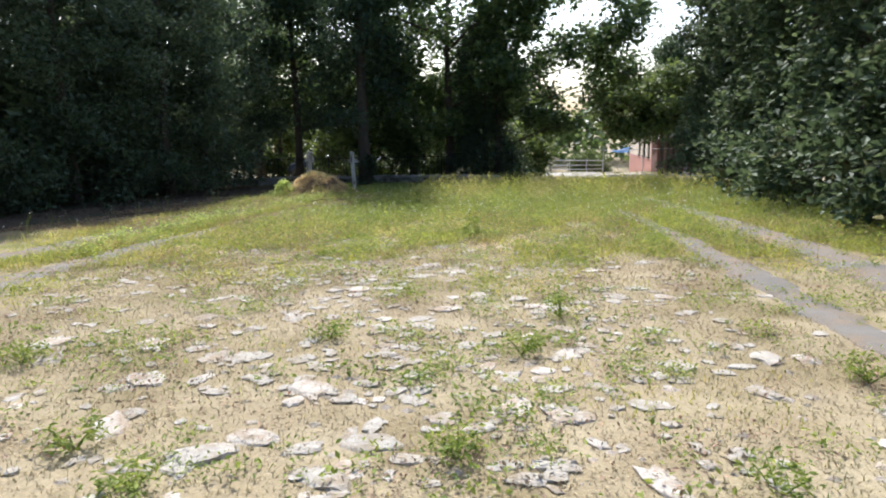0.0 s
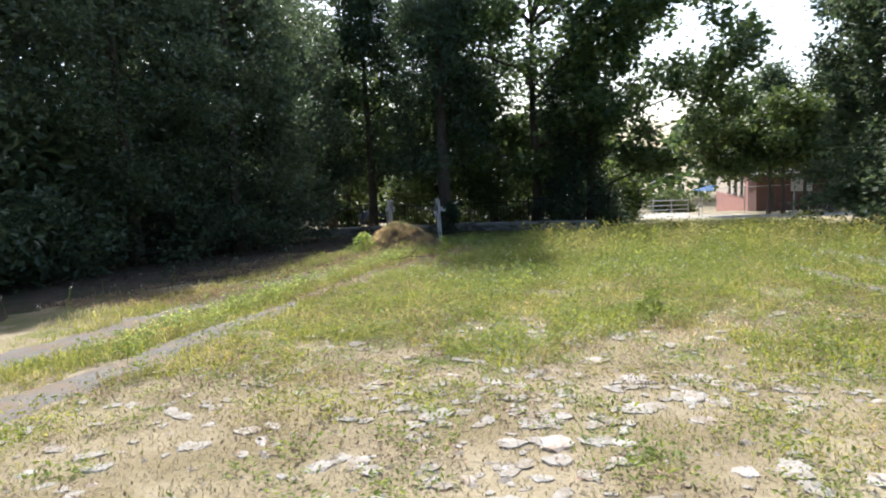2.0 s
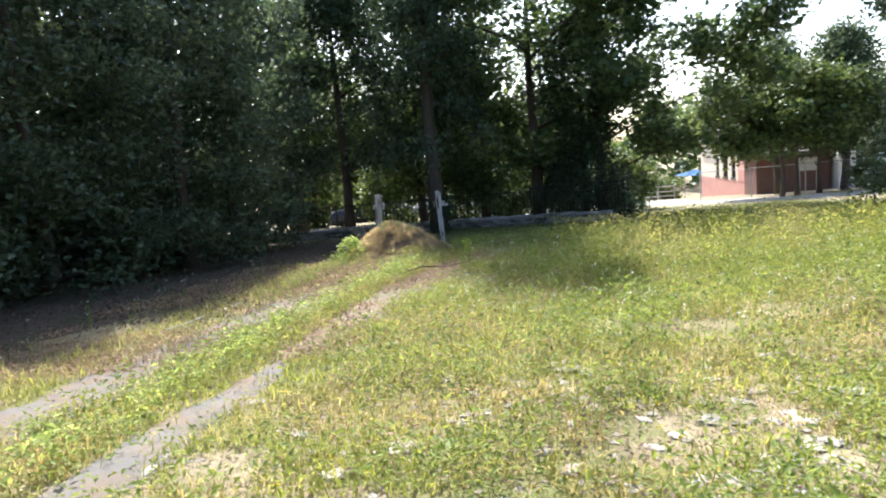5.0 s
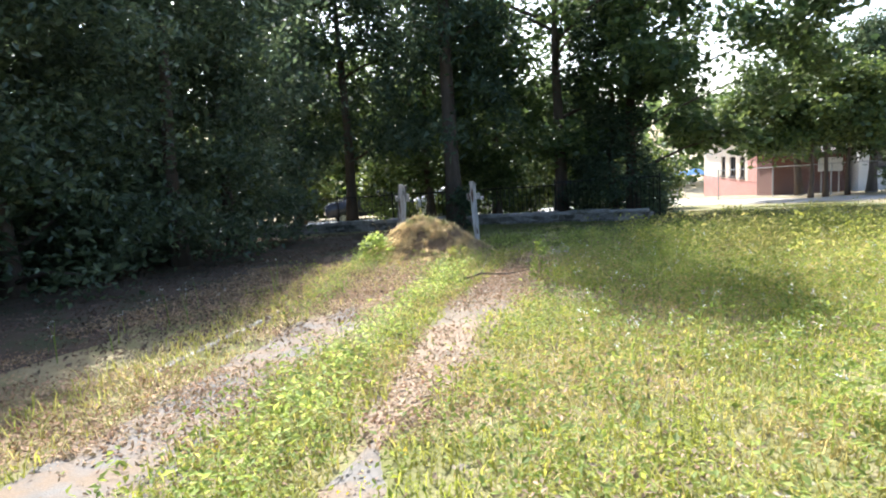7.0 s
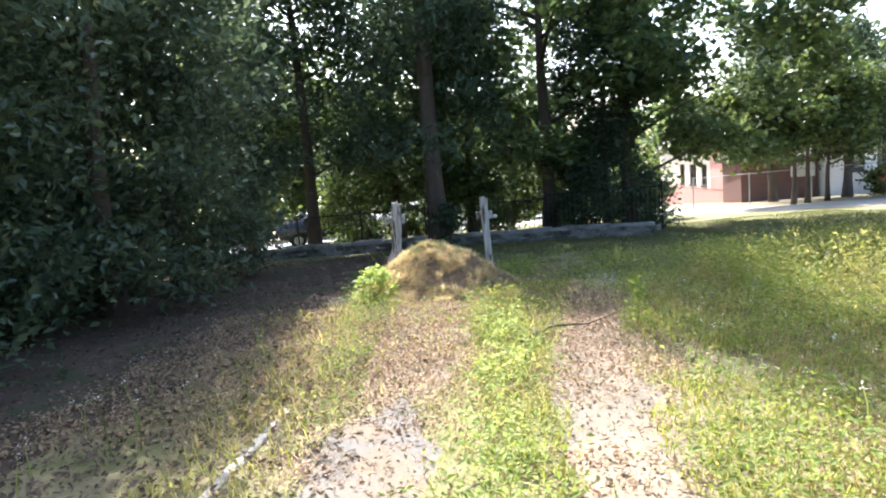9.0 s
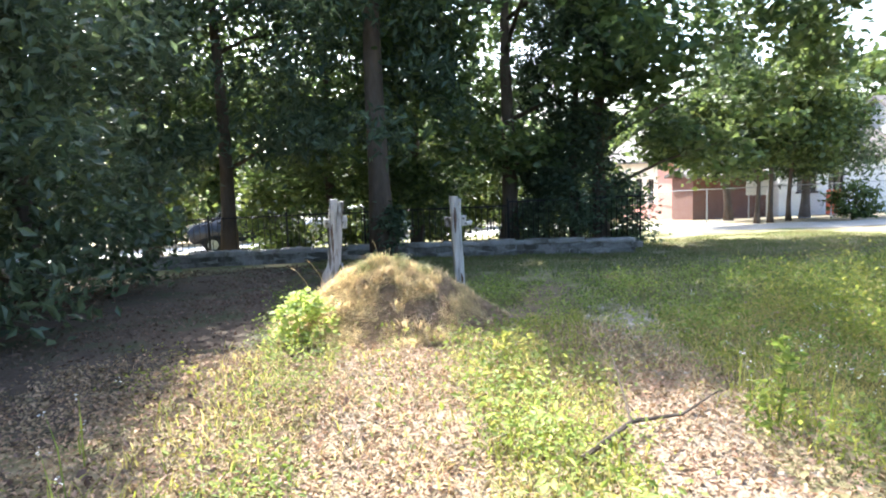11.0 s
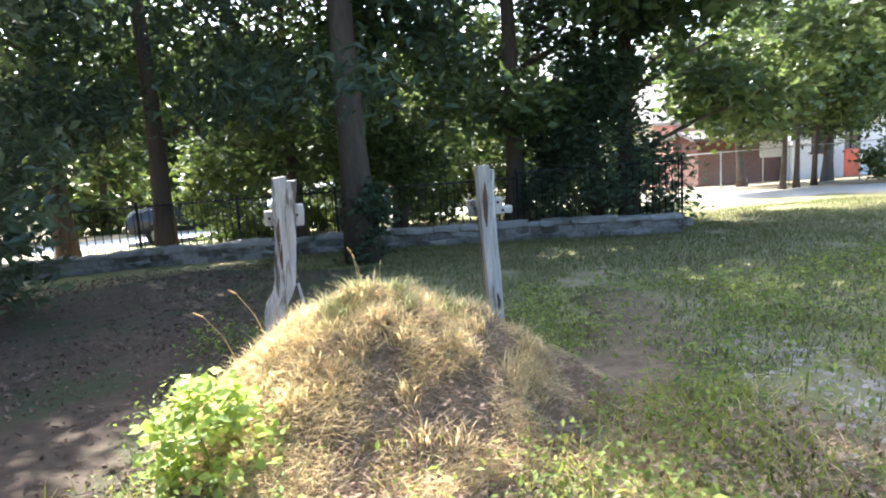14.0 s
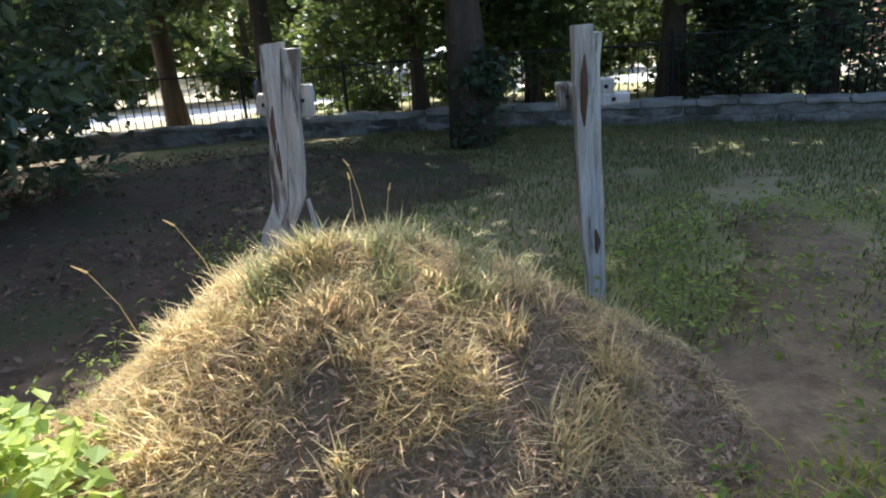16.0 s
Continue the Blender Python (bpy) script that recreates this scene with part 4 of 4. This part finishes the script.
def car(label, x, y, deg, paint):
    t = empty("car", x, y, gz(x, y) + 0.05, label, "car", "parked cars", deg)
    prof = [(-2.1, 0.35), (-2.15, 0.75), (-1.95, 0.98), (-1.35, 1.02), (-0.75, 1.42), (0.75, 1.45), (1.5, 1.0), (2.05, 0.92), (2.15, 0.6), (2.1, 0.3)]
    bm = bmesh.new()
    A = [bm.verts.new((p[0], -0.82 + 0.16 * max(0, p[1] - 1.0) * 2, p[1])) for p in prof]
    B = [bm.verts.new((p[0], 0.82 - 0.16 * max(0, p[1] - 1.0) * 2, p[1])) for p in prof]
    n_ = len(prof)
    for k in range(n_):
        bm.faces.new((A[k], A[(k + 1) % n_], B[(k + 1) % n_], B[k]))
    bm.faces.new(A[::-1])
    bm.faces.new(B)
    bmesh.ops.bevel(bm, geom=bm.edges[:], offset=0.05, segments=2, affect="EDGES")
    part("body", bm, paint, t, smooth=True)
    for s in (-1, 1):
        bm = bmesh.new()
        f = bm.faces.new([bm.verts.new(q) for q in ((-1.15, s * 0.835, 1.03), (1.3, s * 0.835, 1.03), (0.72, s * 0.71, 1.37), (-0.7, s * 0.71, 1.36))])
        bmesh.ops.solidify(bm, geom=[f], thickness=0.02 * s)
        part("side_window", bm, M_GLASS, t)
    for a, b, c_, d in ((0.8, 1.4, 1.45, 1.04), (-0.8, 1.39, -1.32, 1.04)):
        bm = bmesh.new()
        f = bm.faces.new([bm.verts.new(q) for q in ((a, -0.6, b), (a, 0.6, b), (c_, 0.7, d), (c_, -0.7, d))])
        r = bmesh.ops.solidify(bm, geom=[f], thickness=0.02)
        for v in bm.verts:
            v.co += Vector((0.05 * (1 if a > 0 else -1), 0, 0.05))
        part("windscreen", bm, M_GLASS, t)
    for a in (-1.35, 1.35):
        for s in (-0.76, 0.76):
            bm = bmesh.new()
            tube(bm, [(a, s - 0.1, 0.27), (a, s + 0.1, 0.27)], [0.31, 0.31], 18)
            w = part("wheel", bm, M_TYRE, t)
            bm = bmesh.new()
            q = s + (0.105 if s > 0 else -0.105)
            tube(bm, [(a, q - 0.01, 0.27), (a, q + 0.01, 0.27)], [0.19, 0.19], 14)
            part("rim", bm, M_GALV, w)
    return t


car("dark parked car on the road behind the wall", -7.2, 41.6, 12, M_CARPAINT)
car("white parked car on the road behind the wall", -3.0, 43.0, 6, M_CARWHITE)


# ---- fallen branch ----
bm = bmesh.new()
fb = lambda x, y, h: (x, y, gz(x, y) + h)
tube(bm, [fb(-3.7, 18.1, 0.05), fb(-3.3, 18.35, 0.12), fb(-2.9, 18.5, 0.07), fb(-2.5, 18.75, 0.1)], [0.016, 0.014, 0.01, 0.004], 6)
tube(bm, [fb(-3.3, 18.35, 0.12), fb(-3.2, 18.7, 0.25), fb(-3.15, 18.9, 0.36)], [0.01, 0.006, 0.003], 5)
tagged(part("fallen_branch", bm, M_BARK), "dry fallen branch lying on the track", "branch")


# ---- turf ----
AREA = (-9, 9.5, 0.6, 27)
NOHEAP = lambda x, y: ~((x - HX) ** 2 + (y - HY) ** 2 < 1.5)
TRACKSIDE = lambda x, y: ~((y > 16) & (y < 22) & (abs(x - np.interp(y, [16, 18, 20, 22], [-3.5, -3.0, -2.3, -1.6])) < 0.45) & (rs.random(len(x)) < 0.9)) & ~((y > 15) & (y < 22) & (abs(x + 4.9 - (y - 16) * 0.12) < 0.5) & (rs.random(len(x)) < 0.9))
VERGE = lambda x, y: ~((x < np.interp(y, [13, 17, 20], [-5.7, -5.3, -4.9])) & (y > 12.5) & (rs.random(len(x)) < 0.8))
grass_patch("dry_turf", "short dry straw-coloured grass", 155000, (-5.5, 5, 0.8, 12), (0.01, 0.04), (0.0025, 0.006), M_STRAW, lambda x, y, g: g < 0.62 + 0.4 * (rs.random(len(x)) - 0.5), 1.5)
grass_patch("turf", "low green grass with dry patches", 160000, (-7.2, 8, 0.6, 15), (0.012, 0.055), (0.003, 0.006), M_GRASS, lambda x, y, g: g > 0.40 + 0.5 * (rs.random(len(x)) - 0.5), 1.0)
grass_patch("meadow_grass", "taller green meadow grass", 120000, (-6.6, 8, 8.3, 22), (0.03, 0.15), (0.004, 0.009), M_GRASS, lambda x, y, g: (g > 0.5) & NOHEAP(x, y) & TRACKSIDE(x, y) & VERGE(x, y), 0.9)
grass_patch("dry_meadow_grass", "dry straw among the meadow grass", 60000, (-7.5, 8, 9, 22), (0.03, 0.1), (0.003, 0.007), M_DRY, lambda x, y, g: NOHEAP(x, y) & (vnoise(x, y, 0.8, 41) > 0.45), 1.3)
# grass under the trees, shade painted into its darker green
grass_patch("shade_grass", "low grass under the trees, coloured darker for their shade", 190000, (-5.6, 10, 17, 33), (0.02, 0.09), (0.004, 0.007), M_SHADEDGRASS, lambda x, y, g: NOHEAP(x, y) & ((abs(x - np.interp(y, [21.4, 22.8, 24.3, 25.4], [-3.0, -2.3, -1.6, -1.2])) > 0.7 * vnoise(x, y, 0.35, 45)) | (y < 20.5) | (y > 26)) & TRACKSIDE(x, y) & (vnoise(x, y, 0.9, 21) > 0.08), 0.9)


x, y = scatter(9000, -8.0, -5.3, 11.0, 21.5)
k = (abs(x - np.interp(y, [11, 14, 16.5, 19, 21.5], [-6.9, -6.4, -5.9, -5.5, -5.2])) < 0.5 * rs.random(9000) ** 0.7) & ~track_mask(x, y)
x, y = x[k], y[k]
V, F = blades(rs, x, y, bumpy(x, y), 0.04 + 0.13 * rs.random(len(x)) ** 2, 0.004 + 0.004 * rs.random(len(x)), 0.9)
tagged(new("verge_grass", arr_mesh("verge_grass", V, F, M_VERGE)), "yellow-green dry grass along the sunken kerb", "grass", kind="stuff")


def weeds(name, label, n, area, size, leafn, lsz, mat, want, height=0.06, on_tracks=False):
    x, y = scatter(n, *area)
    k = want(x, y, greenness(x, y)) & (on_tracks | ~track_mask(x, y))
    x, y = x[k], y[k]
    m = len(x)
    sc = 0.6 + 0.8 * rs.random(m)
    X = np.repeat(x, leafn) + rs.normal(size=m * leafn) * np.repeat(size * sc, leafn)
    Y = np.repeat(y, leafn) + rs.normal(size=m * leafn) * np.repeat(size * sc, leafn)
    Z = bumpy(X, Y) + (0.026 if on_tracks else 0.01) + rs.random(m * leafn) * np.repeat(height * sc, leafn)
    V, F = leaves(rs, np.stack([X, Y, Z], 1), np.repeat(lsz * sc, leafn) * (0.6 + 0.7 * rs.random(m * leafn)), -0.15, 0.5, 0.8)
    return tagged(new(name, arr_mesh(name, V, F, mat)), label, "weeds", kind="stuff")


weeds("weeds", "low leafy weeds scattered among stones", 2600, (-6, 6, 1.0, 11.5), 0.075, 34, 0.032, M_WEED, lambda x, y, g: vnoise(x, y, 0.42, 71) + 0.3 * vnoise(x, y, 1.5, 72) > 0.60, 0.065)
weeds("track_weeds", "weeds pushing through the old asphalt", 420, (2.4, 5.9, 1.0, 16), 0.08, 26, 0.034, M_WEED, lambda x, y, g: vnoise(x, y, 0.5, 77) > 0.45, 0.07, True)
weeds("brown_weeds", "low withered brown weeds among stones", 2400, (-6, 6, 1.0, 12), 0.09, 26, 0.026, M_DEADLEAF, lambda x, y, g: (vnoise(x, y, 0.5, 73) > 0.5) & (g < 0.7), 0.07)
weeds("meadow_weeds", "dense knee-low green weeds in the meadow", 12500, (-5.5, 8, 8.3, 25), 0.10, 18, 0.038, M_WEED, lambda x, y, g: (g > 0.5) & NOHEAP(x, y) & TRACKSIDE(x, y) & (vnoise(x, y, 0.55, 86) > 0.35), 0.2)
weeds("dry_meadow_weeds", "reddish-brown withered weeds in the meadow", 3600, (-4.6, 8, 6.5, 21), 0.10, 16, 0.03, M_DEADLEAF, lambda x, y, g: (vnoise(x, y, 0.8, 85) > 0.5) & NOHEAP(x, y) & TRACKSIDE(x, y), 0.2)
weeds("tall_weeds", "tall leafy weeds along the meadow's far edge", 2300, (-2.2, 7.5, 11.5, 22.5), 0.08, 20, 0.042, M_WEED, lambda x, y, g: vnoise(x, y, 1.2, 81) > 0.42, 0.36)
weeds("flowering_weeds", "tall bright weeds standing in the sunlit meadow", 2600, (-0.9, 7.5, 15.5, 22.8), 0.07, 22, 0.045, M_GRASS, lambda x, y, g: vnoise(x, y, 1.0, 83) > 0.3, 0.5)
weeds("centre_weeds", "bright tall weeds between the wheel tracks", 700, (-5.2, -3.4, 9, 19.5), 0.06, 22, 0.045, M_BRIGHTLEAF, lambda x, y, g: abs(x - np.interp(y, [9, 12, 15, 17.5, 19.5], [-5.3, -4.85, -4.5, -4.0, -3.55])) < 0.2, 0.22)
weeds("yellow_weeds", "yellow-green clumps of meadow weeds", 7500, (-6.5, 7, 6.2, 22), 0.09, 14, 0.034, M_GRASS, lambda x, y, g: (g > 0.4) & NOHEAP(x, y) & TRACKSIDE(x, y) & VERGE(x, y), 0.1)
weeds("dead_leaves", "dry brown leaves and straw on the track", 4200, (-6.4, -2.0, 11.5, 21.5), 0.14, 12, 0.034, M_DEADLEAF, lambda x, y, g: rs.random(len(x)) < np.clip((y - 15) / 4, 0.12, 0.8), 0.015, True)
weeds("straw_litter", "matted brown straw along the kerb and tracks", 4000, (-8.4, -2.2, 12.6, 21.5), 0.15, 20, 0.036, M_STRAWLITTER, lambda x, y, g: (x > -8.4 + 0.15 * (y - 13)) & NOHEAP(x, y) & (abs(x - np.interp(y, [9, 12, 15, 17.5, 19.5], [-5.3, -4.85, -4.5, -4.0, -3.55])) > 0.3) & (x < np.interp(y, [13, 15.3, 17, 19.5, 21.5], [-3.8, -3.2, -2.7, -2.1, -1.6])) & ((vnoise(x, y, 0.6, 44) > 0.68) | (y > 16.5) | (y < 14.4)), 0.015, True)
weeds("leaf_litter", "fallen leaves under the shade trees, darkened for their shade", 4200, (-11, -5.0, 15, 31), 0.25, 9, 0.05, M_SHADEDEADLEAF, lambda x, y, g: rs.random(len(x)) < 0.9, 0.03)


def flower_stalks(n, area, h0, h1, petal, want):
    x, y = scatter(n, *area)
    k = want(x, y)
    x, y = x[k], y[k]
    h = h0 + (h1 - h0) * rs.random(len(x))
    z = bumpy(x, y)
    V, F = blades(rs, x, y, z, h, np.full(len(x), 0.007), 0.25)
    tagged(new("flower_stems", arr_mesh("flower_stems", V, F, M_WEED)), "thin green stems of meadow flowers", "flowers", kind="stuff")
    tips = V.reshape(-1, 6, 3)[:, 4]
    C = np.repeat(tips, 6, 0) + rs.normal(size=(len(x) * 6, 3)) * 0.014
    V, F = leaves(rs, C, 0.009 + 0.011 * rs.random(len(C)), 0, 0.8, 1.0)
    tagged(new("flower_heads", arr_mesh("flower_heads", V, F, petal)), "small flower heads above the meadow", "flowers", kind="stuff")


flower_stalks(1100, (-4, 8, 12, 23), 0.15, 0.45, M_FLOWER, lambda x, y: (x > -3 + 0.1 * (y - 12)) & (y < 21 + x * 0.3))
flower_stalks(160, (-5, 5, 8, 16), 0.06, 0.2, M_YELLOW, lambda x, y: x > -5)
flower_stalks(90, (-8.2, -5.9, 9, 20), 0.2, 0.5, M_FLOWER, lambda x, y: abs(x + 8.2 - (y - 10) * 0.2) < 0.7)


def weed_plant(label, x, y, h, rad, n, leaf, mat):
    t = empty("weed_plant", x, y, gz(x, y), label, "plant", "tall weeds")
    c, p = crown_points(rs, n, 0.03, h, rad, "cone" if h > 0.4 else "round", 22, 0.035)
    V, F = leaves(rs, p, leaf * (0.6 + 0.8 * rs.random(n)), 0, 0.4, 0.3)
    put(new("foliage", arr_mesh("foliage", V, F, mat)), t)
    for q in range(7):
        bm = bmesh.new()
        tube(bm, [(0, 0, -0.02), tuple(c[q] * 0.55), tuple(c[q])], [0.005, 0.004, 0.0015], 4)
        part("stem", bm, mat, t)
    return t


weed_plant("spiky dark green weed standing among stones", 0.46, 10.43, 0.34, 0.15, 260, 0.06, M_WEED)
weed_plant("tall flowering weed at the meadow's edge", -2.5, 18.2, 0.55, 0.16, 260, 0.05, M_WEED)
weed_plant("tall weed at the edge of the track", -3.55, 19.6, 0.4, 0.18, 240, 0.05, M_GRASS)
for x, y, h in ((-3.0, 4.6, 0.16), (-1.9, 3.2, 0.14), (-1.4, 2.75, 0.12), (0.05, 3.0, 0.14), (1.4, 2.6, 0.18), (0.55, 4.6, 0.16), (2.6, 3.9, 0.16), (-2.4, 2.9, 0.15), (1.0, 5.6, 0.18), (-0.9, 5.0, 0.14)):
    weed_plant("small leafy weed between pale stones", x, y, h, 0.15, 240, 0.036, M_WEED)


# ---- stones in the turf ----
sr = random.Random(12)
flat = []
for k in range(10):
    bm = bmesh.new()
    bmesh.ops.create_icosphere(bm, subdivisions=2, radius=1.0)
    for v in bm.verts:
        d = v.co.normalized()
        v.co = d * (1 + 0.4 * noise.noise(d * 1.5 + Vector((k * 5, 0, 0))) + 0.22 * noise.noise(d * 3.2 + Vector((0, k * 5, 0))))
        v.co.z = max(min(v.co.z, 0.62 + 0.2 * noise.noise(d * 2.5)), -0.5) * 0.45
    me = bpy.data.meshes.new("stone")
    bm.to_mesh(me)
    bm.free()
    me.materials.append(M_STONE)
    flat.append(me)
count = 0
while count < 300:
    x, y = sr.uniform(-4.4, 3.2), 1.0 + 10.5 * sr.random() ** 1.15
    dens = 0.75 * math.exp(-((x + 0.6) / 2.9) ** 2) * min(1, max(0.06, (11.5 - y) / 4))
    if sr.random() > dens + 0.25 * (noise.noise((x * 0.9, y * 0.9, 4)) > 0.15):
        continue
    if track_mask(np.array([x]), np.array([y]))[0]:
        continue
    s = 0.035 + 0.075 * sr.random() ** 1.6
    ob = put(new("stone", sr.choice(flat)), ground)
    ob.matrix_basis = frame_at(x, y, float(bumpy(np.array(x), np.array(y))) + 0.001, sr.uniform(0, 360)) @ Matrix.Diagonal((s * sr.uniform(0.9, 2.0), s, s * sr.uniform(0.5, 0.9), 1))
    count += 1
n = 2200
x, y = scatter(n, -5, 4, 0.8, 12.5)
k = rs.random(n) < np.exp(-((x + 0.6) / 3.2) ** 2)
x, y = x[k], y[k]
x2, y2 = scatter(5000, -4.4, -0.6, 15.5, 23)
k2 = abs(x2 - np.interp(y2, [15.5, 18, 20, 22, 23], [-3.6, -3.0, -2.3, -1.6, -1.3])) < 0.55 * rs.random(5000) ** 0.5
x, y = np.concatenate([x, x2[k2]]), np.concatenate([y, y2[k2]])
m = len(x)
s = 0.01 + 0.045 * rs.random(m) ** 2.5
oct_ = np.array([(1, 0, 0), (0, 1, 0), (-1, 0, 0), (0, -1, 0), (0, 0, 0.35), (0, 0, -0.3)])
V = oct_[None] * s[:, None, None] * (0.7 + 0.6 * rs.random((m, 6, 3)))
V[:, :, 0] += x[:, None]
V[:, :, 1] += y[:, None]
V[:, :, 2] += bumpy(x, y)[:, None]
F = (np.array([(0, 1, 4), (1, 2, 4), (2, 3, 4), (3, 0, 4), (1, 0, 5), (2, 1, 5), (3, 2, 5), (0, 3, 5)])[None] + 6 * np.arange(m)[:, None, None]).reshape(-1, 3)
EX = []
for me in flat:
    me.calc_loop_triangles()
    EX.append((np.array([v.co for v in me.vertices]), np.array([q.vertices for q in me.loop_triangles])))
xs_, ys_ = scatter(2700, -4.8, 3.4, 1.0, 11.8)
kk = rs.random(2700) < np.exp(-((xs_ + 0.6) / 2.8) ** 2) * np.where(vnoise(xs_, ys_, 1.1, 61) > 0.45, 1.0, 0.3)
VV, FF, o_ = [], [], 0
for x_, y_ in zip(xs_[kk], ys_[kk]):
    v_, f_ = EX[rs.integers(0, 10)]
    th, s_ = rs.random() * 6.28, 0.02 + 0.045 * rs.random() ** 1.5
    q_ = v_ * np.array([s_ * (1 + rs.random()), s_, s_ * 0.5])
    q_ = np.stack([q_[:, 0] * np.cos(th) - q_[:, 1] * np.sin(th) + x_, q_[:, 0] * np.sin(th) + q_[:, 1] * np.cos(th) + y_, q_[:, 2] + float(bumpy(np.array(x_), np.array(y_))) + 0.007], 1)
    VV.append(q_)
    FF.append(f_ + o_)
    o_ += len(q_)
tagged(put(new("small_stones", arr_mesh("small_stones", np.concatenate(VV), np.concatenate(FF), M_STONE)), ground), "small pale stones set in the turf", kind="stuff")
tagged(put(new("rubble", arr_mesh("rubble", V.reshape(-1, 3), F, M_RUBBLE)), ground), "scattered small pale rubble", kind="stuff")
